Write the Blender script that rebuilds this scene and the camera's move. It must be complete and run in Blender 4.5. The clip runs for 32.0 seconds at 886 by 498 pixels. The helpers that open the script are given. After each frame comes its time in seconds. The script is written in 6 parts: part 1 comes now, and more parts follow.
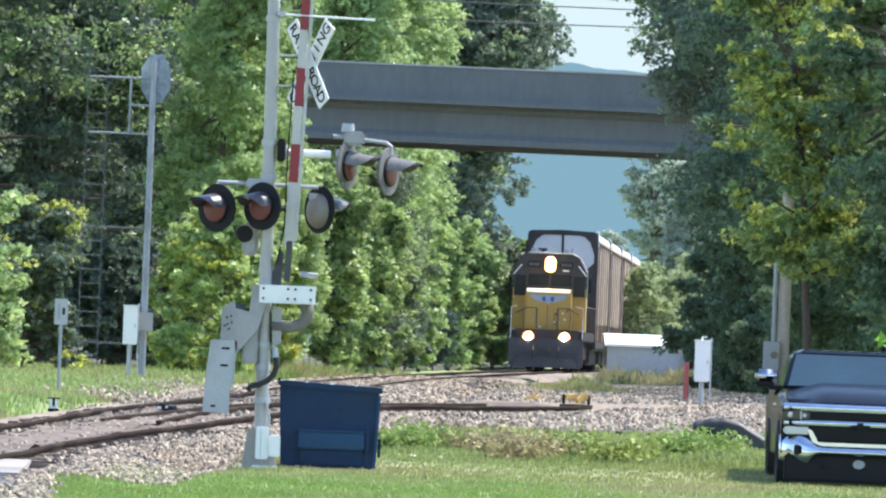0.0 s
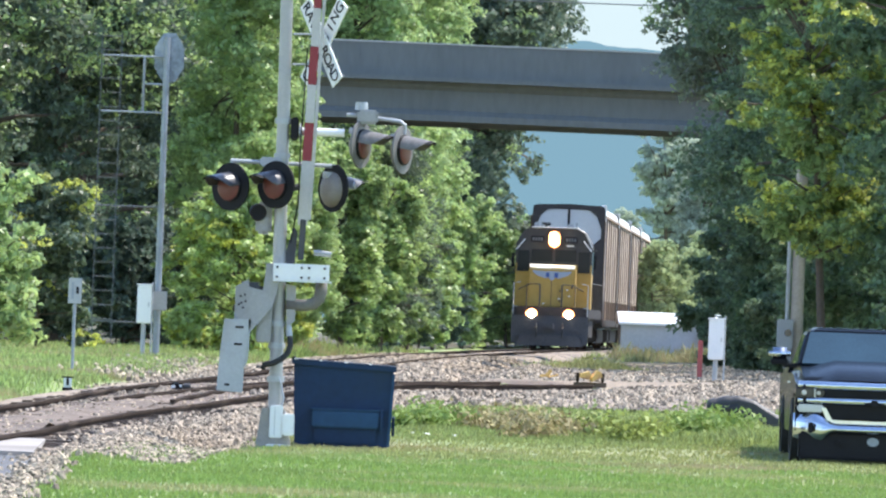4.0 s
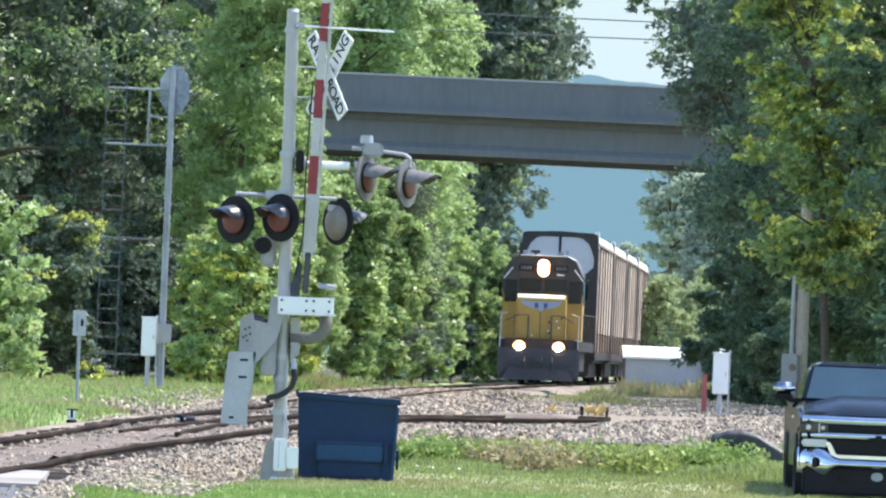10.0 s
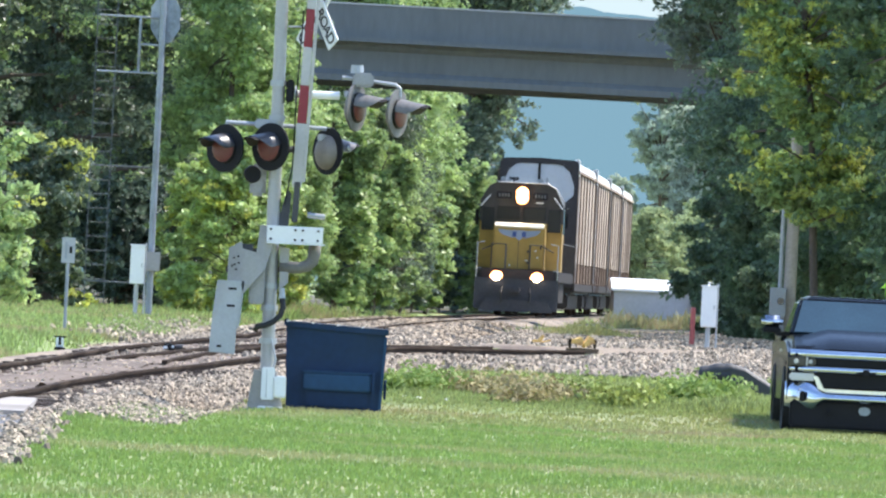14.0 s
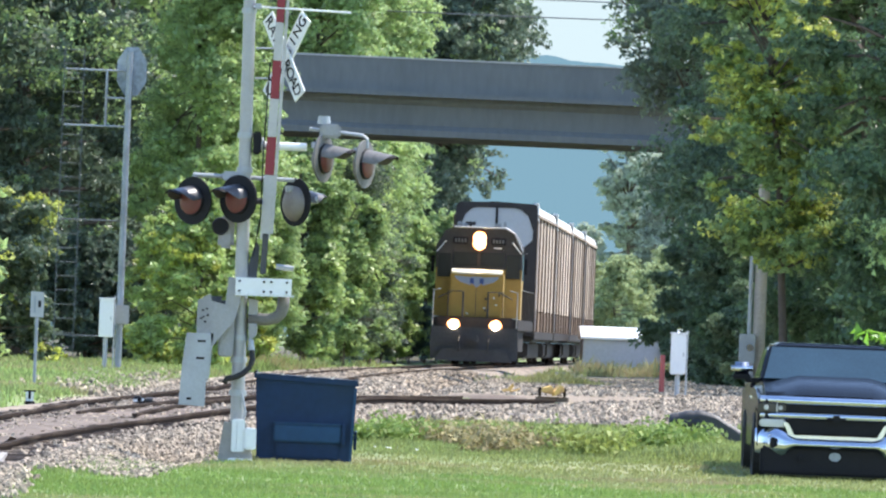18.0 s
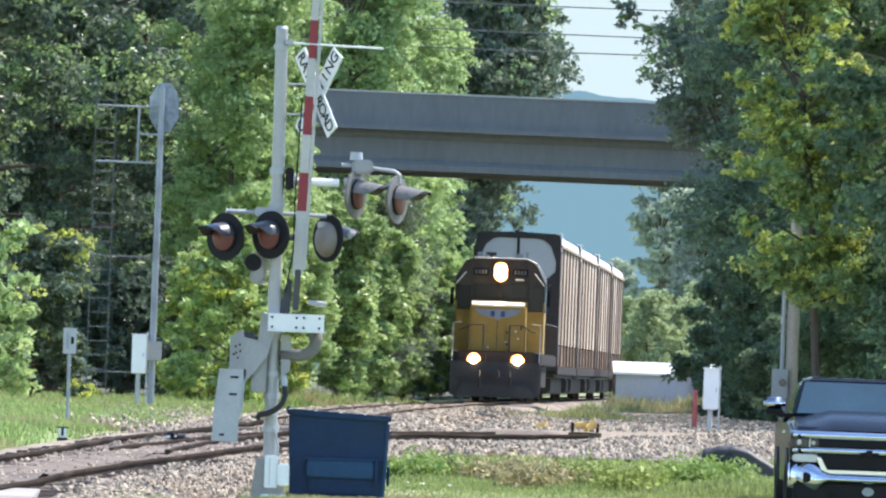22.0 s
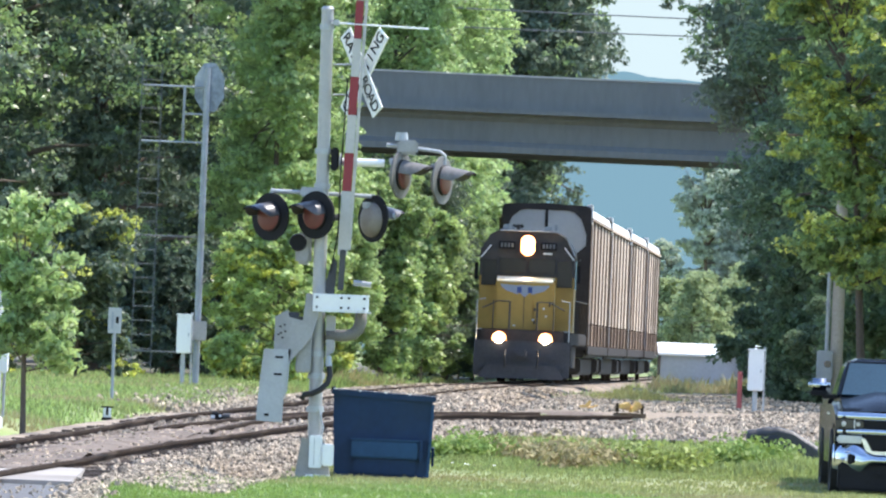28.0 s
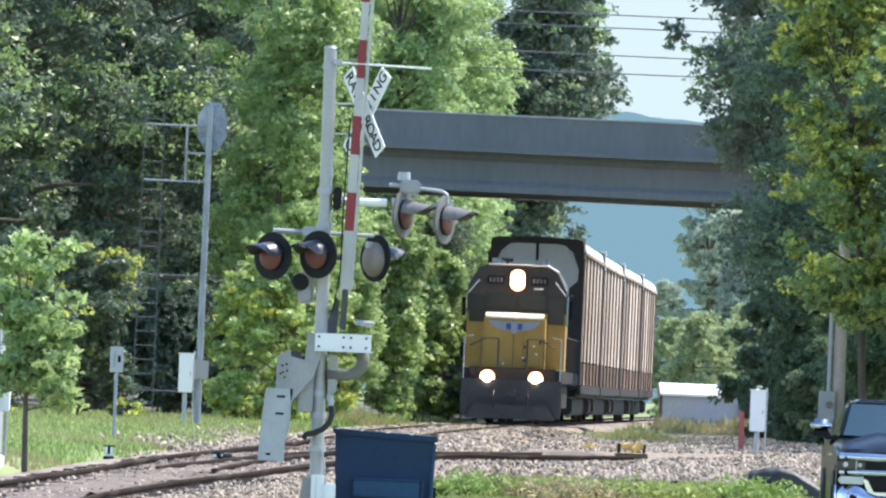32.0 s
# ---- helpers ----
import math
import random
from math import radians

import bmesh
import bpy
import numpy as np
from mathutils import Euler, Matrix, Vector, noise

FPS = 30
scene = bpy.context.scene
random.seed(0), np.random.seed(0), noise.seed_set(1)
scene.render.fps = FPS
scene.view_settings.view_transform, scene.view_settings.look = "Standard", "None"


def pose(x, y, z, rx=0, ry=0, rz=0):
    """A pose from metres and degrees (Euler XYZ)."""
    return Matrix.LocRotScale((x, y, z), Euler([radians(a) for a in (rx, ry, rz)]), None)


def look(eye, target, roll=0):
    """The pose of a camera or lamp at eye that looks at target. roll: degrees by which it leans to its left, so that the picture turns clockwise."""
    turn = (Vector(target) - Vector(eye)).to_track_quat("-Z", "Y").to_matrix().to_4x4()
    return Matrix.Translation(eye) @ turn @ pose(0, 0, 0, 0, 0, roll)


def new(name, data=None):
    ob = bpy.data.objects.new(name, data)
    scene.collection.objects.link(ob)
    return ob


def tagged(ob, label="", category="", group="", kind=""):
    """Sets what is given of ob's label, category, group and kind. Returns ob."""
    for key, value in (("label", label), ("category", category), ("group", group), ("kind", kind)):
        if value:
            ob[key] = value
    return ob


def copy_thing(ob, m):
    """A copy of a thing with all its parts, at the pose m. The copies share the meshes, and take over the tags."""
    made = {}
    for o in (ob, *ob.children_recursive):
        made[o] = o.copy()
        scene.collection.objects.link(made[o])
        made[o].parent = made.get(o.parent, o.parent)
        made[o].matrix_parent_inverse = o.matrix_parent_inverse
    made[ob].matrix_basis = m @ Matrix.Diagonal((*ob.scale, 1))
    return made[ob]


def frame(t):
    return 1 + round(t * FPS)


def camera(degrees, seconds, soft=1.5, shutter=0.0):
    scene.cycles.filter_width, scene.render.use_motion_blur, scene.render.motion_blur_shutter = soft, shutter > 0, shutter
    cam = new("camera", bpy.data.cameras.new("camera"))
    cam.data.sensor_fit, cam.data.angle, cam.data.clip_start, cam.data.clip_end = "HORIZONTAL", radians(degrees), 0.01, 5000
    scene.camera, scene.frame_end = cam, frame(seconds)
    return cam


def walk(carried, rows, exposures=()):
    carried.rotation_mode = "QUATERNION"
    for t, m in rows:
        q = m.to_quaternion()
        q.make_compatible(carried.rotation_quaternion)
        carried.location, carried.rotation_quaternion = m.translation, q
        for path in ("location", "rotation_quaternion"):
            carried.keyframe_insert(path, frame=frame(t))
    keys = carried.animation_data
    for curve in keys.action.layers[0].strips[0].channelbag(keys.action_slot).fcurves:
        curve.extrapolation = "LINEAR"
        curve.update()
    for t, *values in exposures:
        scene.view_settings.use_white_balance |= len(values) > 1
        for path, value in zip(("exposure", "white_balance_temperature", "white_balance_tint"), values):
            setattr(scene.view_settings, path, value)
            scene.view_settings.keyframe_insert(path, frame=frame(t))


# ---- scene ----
# ---------------- camera: a long lens at eye height on the lawn, swaying a little ----------------
EYE = (0.0, 0.0, 1.79)
cam = camera(5.0, 32.0, soft=2.25)
# seconds, pan to the right, tilt up, lean (degrees)
SWAY = [
    (0, 0.225, 0.545, 2.29),
    (0.5, 0.286, 0.509, 2.11),
    (1, 0.206, 0.539, 2.08),
    (1.5, 0.111, 0.516, 2.27),
    (2, 0.148, 0.452, 2.36),
    (2.5, 0.279, 0.355, 2.32),
    (3, 0.288, 0.300, 2.33),
    (3.5, 0.202, 0.359, 2.29),
    (5.5, 0.218, 0.560, 1.96),
    (6, 0.222, 0.636, 1.93),
    (6.5, 0.183, 0.653, 1.96),
    (7, 0.133, 0.618, 2.06),
    (7.5, 0.108, 0.581, 1.99),
    (8, 0.061, 0.567, 2.05),
    (8.5, 0.006, 0.572, 2.18),
    (9, 0.000, 0.540, 2.40),
    (9.5, 0.060, 0.543, 2.44),
    (10, 0.118, 0.608, 2.38),
    (10.5, 0.074, 0.660, 2.55),
    (11, 0.015, 0.607, 2.70),
    (11.5, 0.065, 0.460, 2.69),
    (12, 0.080, 0.343, 2.74),
    (12.5, -0.002, 0.305, 2.61),
    (13, 0.009, 0.243, 2.73),
    (13.5, 0.189, 0.197, 2.90),
    (15.5, 0.289, 0.378, 2.81),
    (16, 0.427, 0.410, 2.63),
    (16.5, 0.536, 0.471, 2.48),
    (17, 0.532, 0.518, 2.47),
    (17.5, 0.451, 0.522, 2.28),
    (18, 0.362, 0.509, 2.28),
    (18.5, 0.292, 0.546, 2.24),
    (19, 0.254, 0.639, 2.26),
    (19.5, 0.223, 0.703, 2.37),
    (20, 0.200, 0.717, 2.28),
    (20.5, 0.174, 0.657, 2.06),
    (21, 0.128, 0.602, 2.10),
    (21.5, 0.117, 0.638, 2.21),
    (22, 0.171, 0.703, 2.17),
    (22.5, 0.159, 0.704, 2.14),
    (23, 0.114, 0.621, 2.23),
    (23.5, 0.134, 0.545, 2.30),
    (24, 0.274, 0.529, 2.22),
    (24.5, 0.345, 0.550, 2.25),
    (25, 0.292, 0.538, 2.28),
    (25.5, 0.218, 0.440, 2.27),
    (27.5, 0.019, 0.582, 2.30),
    (28, -0.079, 0.583, 2.31),
    (28.5, -0.110, 0.535, 2.33),
    (29, -0.116, 0.531, 2.32),
    (29.5, -0.155, 0.633, 2.21),
    (30, -0.215, 0.759, 2.27),
    (30.5, -0.223, 0.795, 2.27),
    (31, -0.227, 0.776, 2.33),
    (31.5, -0.210, 0.780, 2.38),
    (32, -0.101, 0.807, 2.46),
]


def aim(pan, tilt, lean):
    p, q = radians(pan), radians(tilt)
    way = Vector((math.sin(p) * math.cos(q), math.cos(p) * math.cos(q), math.sin(q)))
    return look(EYE, Vector(EYE) + way * 100.0, lean)


walk(cam, [(t, aim(a, b, c)) for t, a, b, c in SWAY], exposures=[(0.0, 1.39, 6300, 13), (32.0, 1.39, 6300, 13)])

# ---------------- light ----------------
SUN_AZ, SUN_EL = radians(58.0), radians(59.0)   # azimuth from +y towards +x
world = bpy.data.worlds.new("sky")
scene.world = world
world.use_nodes = True
wn = world.node_tree
wbg = wn.nodes["Background"]
wsky = wn.nodes.new("ShaderNodeTexSky")
wsky.sky_type = "NISHITA"
wsky.sun_disc = False
wsky.sun_elevation = SUN_EL
wsky.sun_rotation = SUN_AZ
wsky.air_density, wsky.dust_density, wsky.ozone_density = 1.0, 0.25, 2.0
wn.links.new(wsky.outputs[0], wbg.inputs[0])
wbg.inputs[1].default_value = 0.15
sun_dir = Vector((math.sin(SUN_AZ) * math.cos(SUN_EL), math.cos(SUN_AZ) * math.cos(SUN_EL), math.sin(SUN_EL)))
sun = new("sun", bpy.data.lights.new("sun", "SUN"))
sun.data.energy, sun.data.angle, sun.data.color = 3.35, radians(0.6), (1.0, 0.93, 0.82)
sun.matrix_world = look(sun_dir * 300.0, (0, 0, 0))


# ---------------- materials ----------------
def material(name, color, rough=0.7, metal=0.0, vary=0.15, scale=6.0, bump=0.0, fine=40.0, island=0.0, dirt=None, dirt_at=0.55,
             emit=None, coat=0.0, spec=0.5, translucent=0.0, objrand=0.0, stretch=1.0):
    m = bpy.data.materials.new(name)
    m.use_nodes = True
    nt = m.node_tree
    N, L = nt.nodes, nt.links
    b = N["Principled BSDF"]
    b.inputs["Roughness"].default_value = rough
    b.inputs["Metallic"].default_value = metal
    b.inputs["Coat Weight"].default_value = coat
    b.inputs["Specular IOR Level"].default_value = spec
    if emit:
        b.inputs["Emission Color"].default_value = (*emit[:3], 1)
        b.inputs["Emission Strength"].default_value = emit[3]
    coord = N.new("ShaderNodeTexCoord")
    tc = N.new("ShaderNodeMapping")
    tc.inputs["Scale"].default_value = (1.0, 1.0, stretch)
    L.new(coord.outputs["Object"], tc.inputs["Vector"])
    n1 = N.new("ShaderNodeTexNoise")
    n1.inputs["Scale"].default_value = scale
    n1.inputs["Detail"].default_value = 6
    L.new(tc.outputs["Vector"], n1.inputs["Vector"])
    n2 = N.new("ShaderNodeTexNoise")
    n2.inputs["Scale"].default_value = fine
    n2.inputs["Detail"].default_value = 4
    L.new(tc.outputs["Vector"], n2.inputs["Vector"])
    add = N.new("ShaderNodeMath")
    add.operation = "ADD"
    L.new(n1.outputs[0], add.inputs[0])
    L.new(n2.outputs[0], add.inputs[1])
    last = add.outputs[0]
    base = 1.0
    for amount, node, out in ((island, "ShaderNodeNewGeometry", "Random Per Island"), (objrand, "ShaderNodeObjectInfo", "Random")):
        if amount:
            g = N.new(node)
            mul = N.new("ShaderNodeMath")
            mul.operation = "MULTIPLY_ADD"
            mul.inputs[1].default_value = amount / max(vary, 0.01)
            L.new(g.outputs[out], mul.inputs[0])
            L.new(last, mul.inputs[2])
            last = mul.outputs[0]
            base += 0.5 * amount / max(vary, 0.01)
    mr = N.new("ShaderNodeMapRange")
    mr.clamp = False
    mr.inputs["From Min"].default_value = base - 0.5
    mr.inputs["From Max"].default_value = base + 0.5
    mr.inputs["To Min"].default_value = 1.0 - vary
    mr.inputs["To Max"].default_value = 1.0 + vary
    L.new(last, mr.inputs["Value"])
    mx = N.new("ShaderNodeVectorMath")
    mx.operation = "SCALE"
    mx.inputs[0].default_value = color
    L.new(mr.outputs[0], mx.inputs["Scale"])
    col = mx.outputs[0]
    if dirt:
        n3 = N.new("ShaderNodeTexNoise")
        n3.inputs["Scale"].default_value = scale * 0.35
        n3.inputs["Detail"].default_value = 8
        L.new(tc.outputs["Vector"], n3.inputs["Vector"])
        r = N.new("ShaderNodeMapRange")
        r.inputs["From Min"].default_value = dirt_at - 0.06
        r.inputs["From Max"].default_value = dirt_at + 0.1
        L.new(n3.outputs[0], r.inputs["Value"])
        mix = N.new("ShaderNodeMix")
        mix.data_type = "RGBA"
        L.new(r.outputs[0], mix.inputs["Factor"])
        L.new(col, mix.inputs["A"])
        mix.inputs["B"].default_value = (*dirt, 1)
        col = mix.outputs["Result"]
    L.new(col, b.inputs["Base Color"])
    if bump:
        bp = N.new("ShaderNodeBump")
        bp.inputs["Strength"].default_value = bump
        bp.inputs["Distance"].default_value = 0.02
        L.new(n2.outputs[0], bp.inputs["Height"])
        L.new(bp.outputs[0], b.inputs["Normal"])
    if translucent:
        tr = N.new("ShaderNodeBsdfTranslucent")
        L.new(col, tr.inputs["Color"])
        ms = N.new("ShaderNodeMixShader")
        ms.inputs[0].default_value = translucent
        L.new(b.outputs[0], ms.inputs[1])
        L.new(tr.outputs[0], ms.inputs[2])
        L.new(ms.outputs[0], N["Material Output"].inputs["Surface"])
    return m


def leaf_mat(name, color, vary=0.35):
    return material(name, color, rough=0.42, vary=0.32, scale=0.8, fine=2.2, island=vary, spec=0.45, translucent=0.46)


M_LAWN = material("lawn_soil", (0.18, 0.235, 0.07), 0.9, vary=0.25, scale=0.35, fine=9.0, bump=0.5, dirt=(0.25, 0.25, 0.11), dirt_at=0.55)
M_BLADE = material("grass_blades", (0.23, 0.325, 0.085), 0.6, vary=0.25, scale=0.5, fine=1.4, island=0.18, translucent=0.3, spec=0.2, dirt=(0.36, 0.35, 0.16), dirt_at=0.57)
M_DRY = material("dry_grass", (0.30, 0.385, 0.13), 0.7, vary=0.25, scale=0.6, fine=2.0, island=0.5, translucent=0.3, spec=0.2, dirt=(0.38, 0.33, 0.17), dirt_at=0.54)
M_DRYLAWN = material("bleached_grass", (0.315, 0.335, 0.125), 0.65, vary=0.3, scale=0.6, fine=2.0, island=0.3, translucent=0.3, spec=0.2, dirt=(0.36, 0.30, 0.16), dirt_at=0.55)
M_WEED = material("weed_leaves", (0.30, 0.35, 0.10), 0.6, vary=0.2, scale=0.6, fine=2.0, island=0.5, translucent=0.3, spec=0.3)
M_BALLAST = material("ballast_bed", (0.27, 0.218, 0.160), 0.95, vary=0.35, scale=1.2, fine=16.0, bump=0.9, dirt=(0.13, 0.10, 0.078), dirt_at=0.54)
M_STONE = material("ballast_stone", (0.355, 0.285, 0.205), 0.9, vary=0.3, scale=2.0, fine=30.0, island=0.7)
M_ASPHALT = material("asphalt", (0.10, 0.10, 0.10), 0.9, vary=0.25, scale=0.8, fine=40.0, bump=0.5)
M_PANEL = material("concrete_panel", (0.31, 0.285, 0.255), 0.85, vary=0.18, scale=1.0, fine=20.0, bump=0.3, dirt=(0.2, 0.175, 0.15))
M_RAIL = material("rusty_rail", (0.04, 0.029, 0.022), 0.95, 0.0, vary=0.4, scale=1.5, fine=12.0, spec=0.05, dirt=(0.085, 0.065, 0.05), dirt_at=0.6)
M_TIE = material("creosote_tie", (0.10, 0.075, 0.058), 0.9, vary=0.3, scale=2.0, fine=30.0, bump=0.5, objrand=0.4)
M_CONC = material("bridge_concrete", (0.165, 0.178, 0.173), 0.85, vary=0.2, scale=0.35, fine=6.0, bump=0.3, dirt=(0.108, 0.114, 0.118), dirt_at=0.55, stretch=0.3)
M_CONC_LT = material("pale_concrete", (0.5, 0.5, 0.48), 0.85, vary=0.12, scale=0.5, fine=8.0, bump=0.3, dirt=(0.36, 0.36, 0.34))
M_OLDGALV = material("old_galvanised_steel", (0.27, 0.30, 0.33), 0.65, 0.25, vary=0.2, scale=3.0, fine=25.0, dirt=(0.18, 0.19, 0.2), dirt_at=0.55)
M_SILVER = material("aluminium_paint", (0.34, 0.34, 0.335), 0.5, 0.35, vary=0.1, scale=2.0, fine=25.0, dirt=(0.36, 0.36, 0.35), dirt_at=0.62)
M_GALV = material("galvanised_steel", (0.36, 0.38, 0.395), 0.55, 0.4, vary=0.14, scale=3.0, fine=25.0, dirt=(0.3, 0.3, 0.29), dirt_at=0.6)
M_WHITE = material("white_paint", (0.74, 0.75, 0.74), 0.5, vary=0.06, scale=2.0, fine=20.0, dirt=(0.5, 0.49, 0.46), dirt_at=0.66)
M_REDPAINT = material("red_reflective", (0.215, 0.02, 0.028), 0.55, vary=0.2, scale=4.0, fine=30.0, dirt=(0.16, 0.03, 0.035), dirt_at=0.58)
M_BLACK = material("black_paint", (0.012, 0.012, 0.014), 0.7, spec=0.2, vary=0.25, scale=4.0, fine=30.0)
M_RUBBER = material("black_rubber", (0.02, 0.02, 0.02), 0.8, vary=0.25, scale=4.0, fine=30.0, bump=0.3)
M_LENS = material("dark_red_lens", (0.125, 0.036, 0.034), 0.45, vary=0.2, scale=8.0, fine=60.0, spec=0.35)
M_BLUE = material("blue_steel", (0.007, 0.027, 0.072), 0.5, spec=0.22, vary=0.25, scale=2.0, fine=12.0, dirt=(0.012, 0.028, 0.055), dirt_at=0.56)
M_BLUE_LT = material("lighter_blue_steel", (0.012, 0.05, 0.115), 0.5, spec=0.25, vary=0.2, scale=2.0, fine=12.0)
M_DARKPLASTIC = material("black_plastic", (0.025, 0.028, 0.032), 0.55, vary=0.25, scale=3.0, fine=20.0)
M_YELLOW = material("armour_yellow", (0.43, 0.265, 0.058), 0.5, vary=0.14, scale=1.2, fine=9.0, dirt=(0.30, 0.18, 0.04), dirt_at=0.6)
M_LGREY = material("grey_roof_paint", (0.055, 0.05, 0.047), 0.6, spec=0.3, vary=0.2, scale=1.0, fine=9.0, dirt=(0.06, 0.054, 0.05), dirt_at=0.56)
M_PILOT = material("dark_grey_frame", (0.078, 0.08, 0.088), 0.85, spec=0.08, vary=0.3, scale=1.0, fine=12.0, dirt=(0.05, 0.047, 0.045), dirt_at=0.54)
M_EMBLEM = material("faded_blue_emblem", (0.30, 0.34, 0.42), 0.5, vary=0.1)
M_EMBLEM_DK = material("dark_blue_emblem", (0.05, 0.09, 0.26), 0.5, vary=0.1)
# pale yellow with whitish patches: sunlight and glint put into the colour
M_NOSETOP = material("painted_sun_yellow_top", (0.72, 0.56, 0.24), 0.3, vary=0.12, scale=3.0, dirt=(0.8, 0.76, 0.62), dirt_at=0.5)
M_ENDFRAME = material("dark_end_frame", (0.06, 0.055, 0.054), 0.7, vary=0.3, scale=2.0, fine=14.0, spec=0.03)
M_RUSTPANEL = material("rusty_lower_panel", (0.185, 0.13, 0.095), 0.8, vary=0.5, scale=2.5, fine=12.0, stretch=0.4, dirt=(0.09, 0.06, 0.045), dirt_at=0.5, objrand=0.5, spec=0.03)
M_LADDER = material("weathered_ladder_steel", (0.11, 0.12, 0.13), 0.7, 0.2, vary=0.2)
M_DKGLASS = material("dark_window", (0.02, 0.022, 0.025), 0.15, vary=0.1, spec=0.25)
M_HEAD = material("headlight_glow", (1.0, 0.9, 0.7), 0.3, emit=(1.0, 0.72, 0.42, 40.0))
M_RACK = material("weathered_rack_panel", (0.47, 0.39, 0.315), 0.75, 0.0, vary=0.5, scale=3.2, fine=14.0, stretch=0.3, dirt=(0.27, 0.19, 0.135), dirt_at=0.53, objrand=0.5, spec=0.05)
M_RACKPOST = material("dark_rack_post", (0.10, 0.075, 0.06), 0.85, 0.0, spec=0.03, vary=0.25, scale=0.5, fine=7.0)
M_RACKROOF = material("galvanised_rack_roof", (0.72, 0.71, 0.68), 0.5, 0.2, vary=0.1, scale=0.4, fine=6.0)
M_RACKDOOR = material("grey_rack_door", (0.50, 0.52, 0.54), 0.6, vary=0.08, scale=0.7, fine=8.0)
M_BARK = material("bark", (0.11, 0.085, 0.065), 0.95, vary=0.3, scale=2.0, fine=14.0, bump=0.8)
M_POLE = material("weathered_pole_wood", (0.42, 0.37, 0.315), 0.9, vary=0.25, scale=1.5, fine=18.0, bump=0.5)
M_TRUCK = material("black_car_paint", (0.004, 0.006, 0.009), 0.22, vary=0.15, scale=3.0, spec=0.07)
M_DULLCHROME = material("dull_chrome", (0.42, 0.44, 0.46), 0.38, 0.8, vary=0.15, scale=5.0)
M_CHROME = material("chrome", (0.50, 0.545, 0.61), 0.17, 1.0, vary=0.12)
M_GLASS = material("windscreen_glass", (0.02, 0.045, 0.062), 0.05, vary=0.3, scale=2.0, spec=0.45)
M_REDPOST = material("faded_red_post", (0.42, 0.09, 0.075), 0.65, vary=0.15, scale=4.0)
M_SAFETY = material("yellow_safety_paint", (0.72, 0.46, 0.13), 0.6, vary=0.5, scale=6.0, fine=20.0, dirt=(0.35, 0.18, 0.07), dirt_at=0.55)
M_LF_DARK = leaf_mat("dark_oak_leaves", (0.13, 0.178, 0.115))
M_LF_MID = leaf_mat("green_leaves", (0.295, 0.405, 0.16))
M_LF_BRIGHT = leaf_mat("light_green_leaves", (0.415, 0.53, 0.20))
M_LF_YELLOW = leaf_mat("yellow_green_leaves", (0.47, 0.51, 0.12), 0.5)
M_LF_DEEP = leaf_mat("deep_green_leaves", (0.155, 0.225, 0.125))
# darker leaf colours with the wood's shade put into them
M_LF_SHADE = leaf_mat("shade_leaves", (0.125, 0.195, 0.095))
M_LF_RECESS = leaf_mat("recess_shade_leaves", (0.10, 0.15, 0.11))
M_LF_GREY = leaf_mat("grey_green_leaves", (0.21, 0.26, 0.185))
M_LF_LIME = leaf_mat("lime_leaves", (0.22, 0.42, 0.05))
M_LF_FEATHER = leaf_mat("feathery_leaves", (0.365, 0.485, 0.20), 0.25)
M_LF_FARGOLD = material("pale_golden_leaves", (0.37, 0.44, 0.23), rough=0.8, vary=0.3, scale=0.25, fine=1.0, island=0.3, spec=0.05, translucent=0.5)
# leaf colour paled to paint in the haze of distance
M_LF_FAR = material("haze_painted_far_leaves", (0.47, 0.53, 0.42), rough=0.8, vary=0.25, scale=0.4, fine=1.5, island=0.3, spec=0.05, translucent=0.5)


# ---------------- mesh helpers ----------------
def part(name, bm, mat, parent=None, label="", smooth=False):
    me = bpy.data.meshes.new(name)
    bm.normal_update()
    bm.to_mesh(me)
    bm.free()
    for m in mat if isinstance(mat, (list, tuple)) else (mat,):
        me.materials.append(m)
    if smooth:
        for p in me.polygons:
            p.use_smooth = True
    ob = new(name, me)
    if parent:
        ob.parent = parent
    if label:
        ob["label"] = label
    return ob


def raw(name, verts, faces, mat, parent=None, label=""):
    me = bpy.data.meshes.new(name)
    me.from_pydata(verts, [], faces)
    me.update()
    me.materials.append(mat)
    ob = new(name, me)
    if parent:
        ob.parent = parent
    if label:
        ob["label"] = label
    return ob


def thing(name, label, category, x=0.0, y=0.0, z=0.0, rz=0.0, group="", kind=""):
    ob = new(name)
    ob.empty_display_size = 0.2
    ob.matrix_basis = pose(x, y, z, 0, 0, rz)
    return tagged(ob, label, category, group, kind)


def box(bm, x0, x1, y0, y1, z0, z1, bev=0.0):
    r = bmesh.ops.create_cube(bm, size=1.0, matrix=Matrix.LocRotScale(((x0 + x1) / 2, (y0 + y1) / 2, (z0 + z1) / 2), None, (x1 - x0, y1 - y0, z1 - z0)))
    if bev:
        es = list({e for v in r["verts"] for e in v.link_edges})
        bmesh.ops.bevel(bm, geom=es, offset=bev, segments=2, affect="EDGES", clamp_overlap=True)
    return bm


def B(x0, x1, y0, y1, z0, z1, bev=0.0):
    return box(bmesh.new(), x0, x1, y0, y1, z0, z1, bev)


def tube(bm, a, b, r0, r1=None, seg=12, caps=True):
    a, b = Vector(a), Vector(b)
    d = b - a
    m = Matrix.Translation((a + b) / 2) @ d.to_track_quat("Z", "Y").to_matrix().to_4x4()
    bmesh.ops.create_cone(bm, cap_ends=caps, segments=seg, radius1=r0, radius2=r0 if r1 is None else r1, depth=d.length, matrix=m)
    return bm


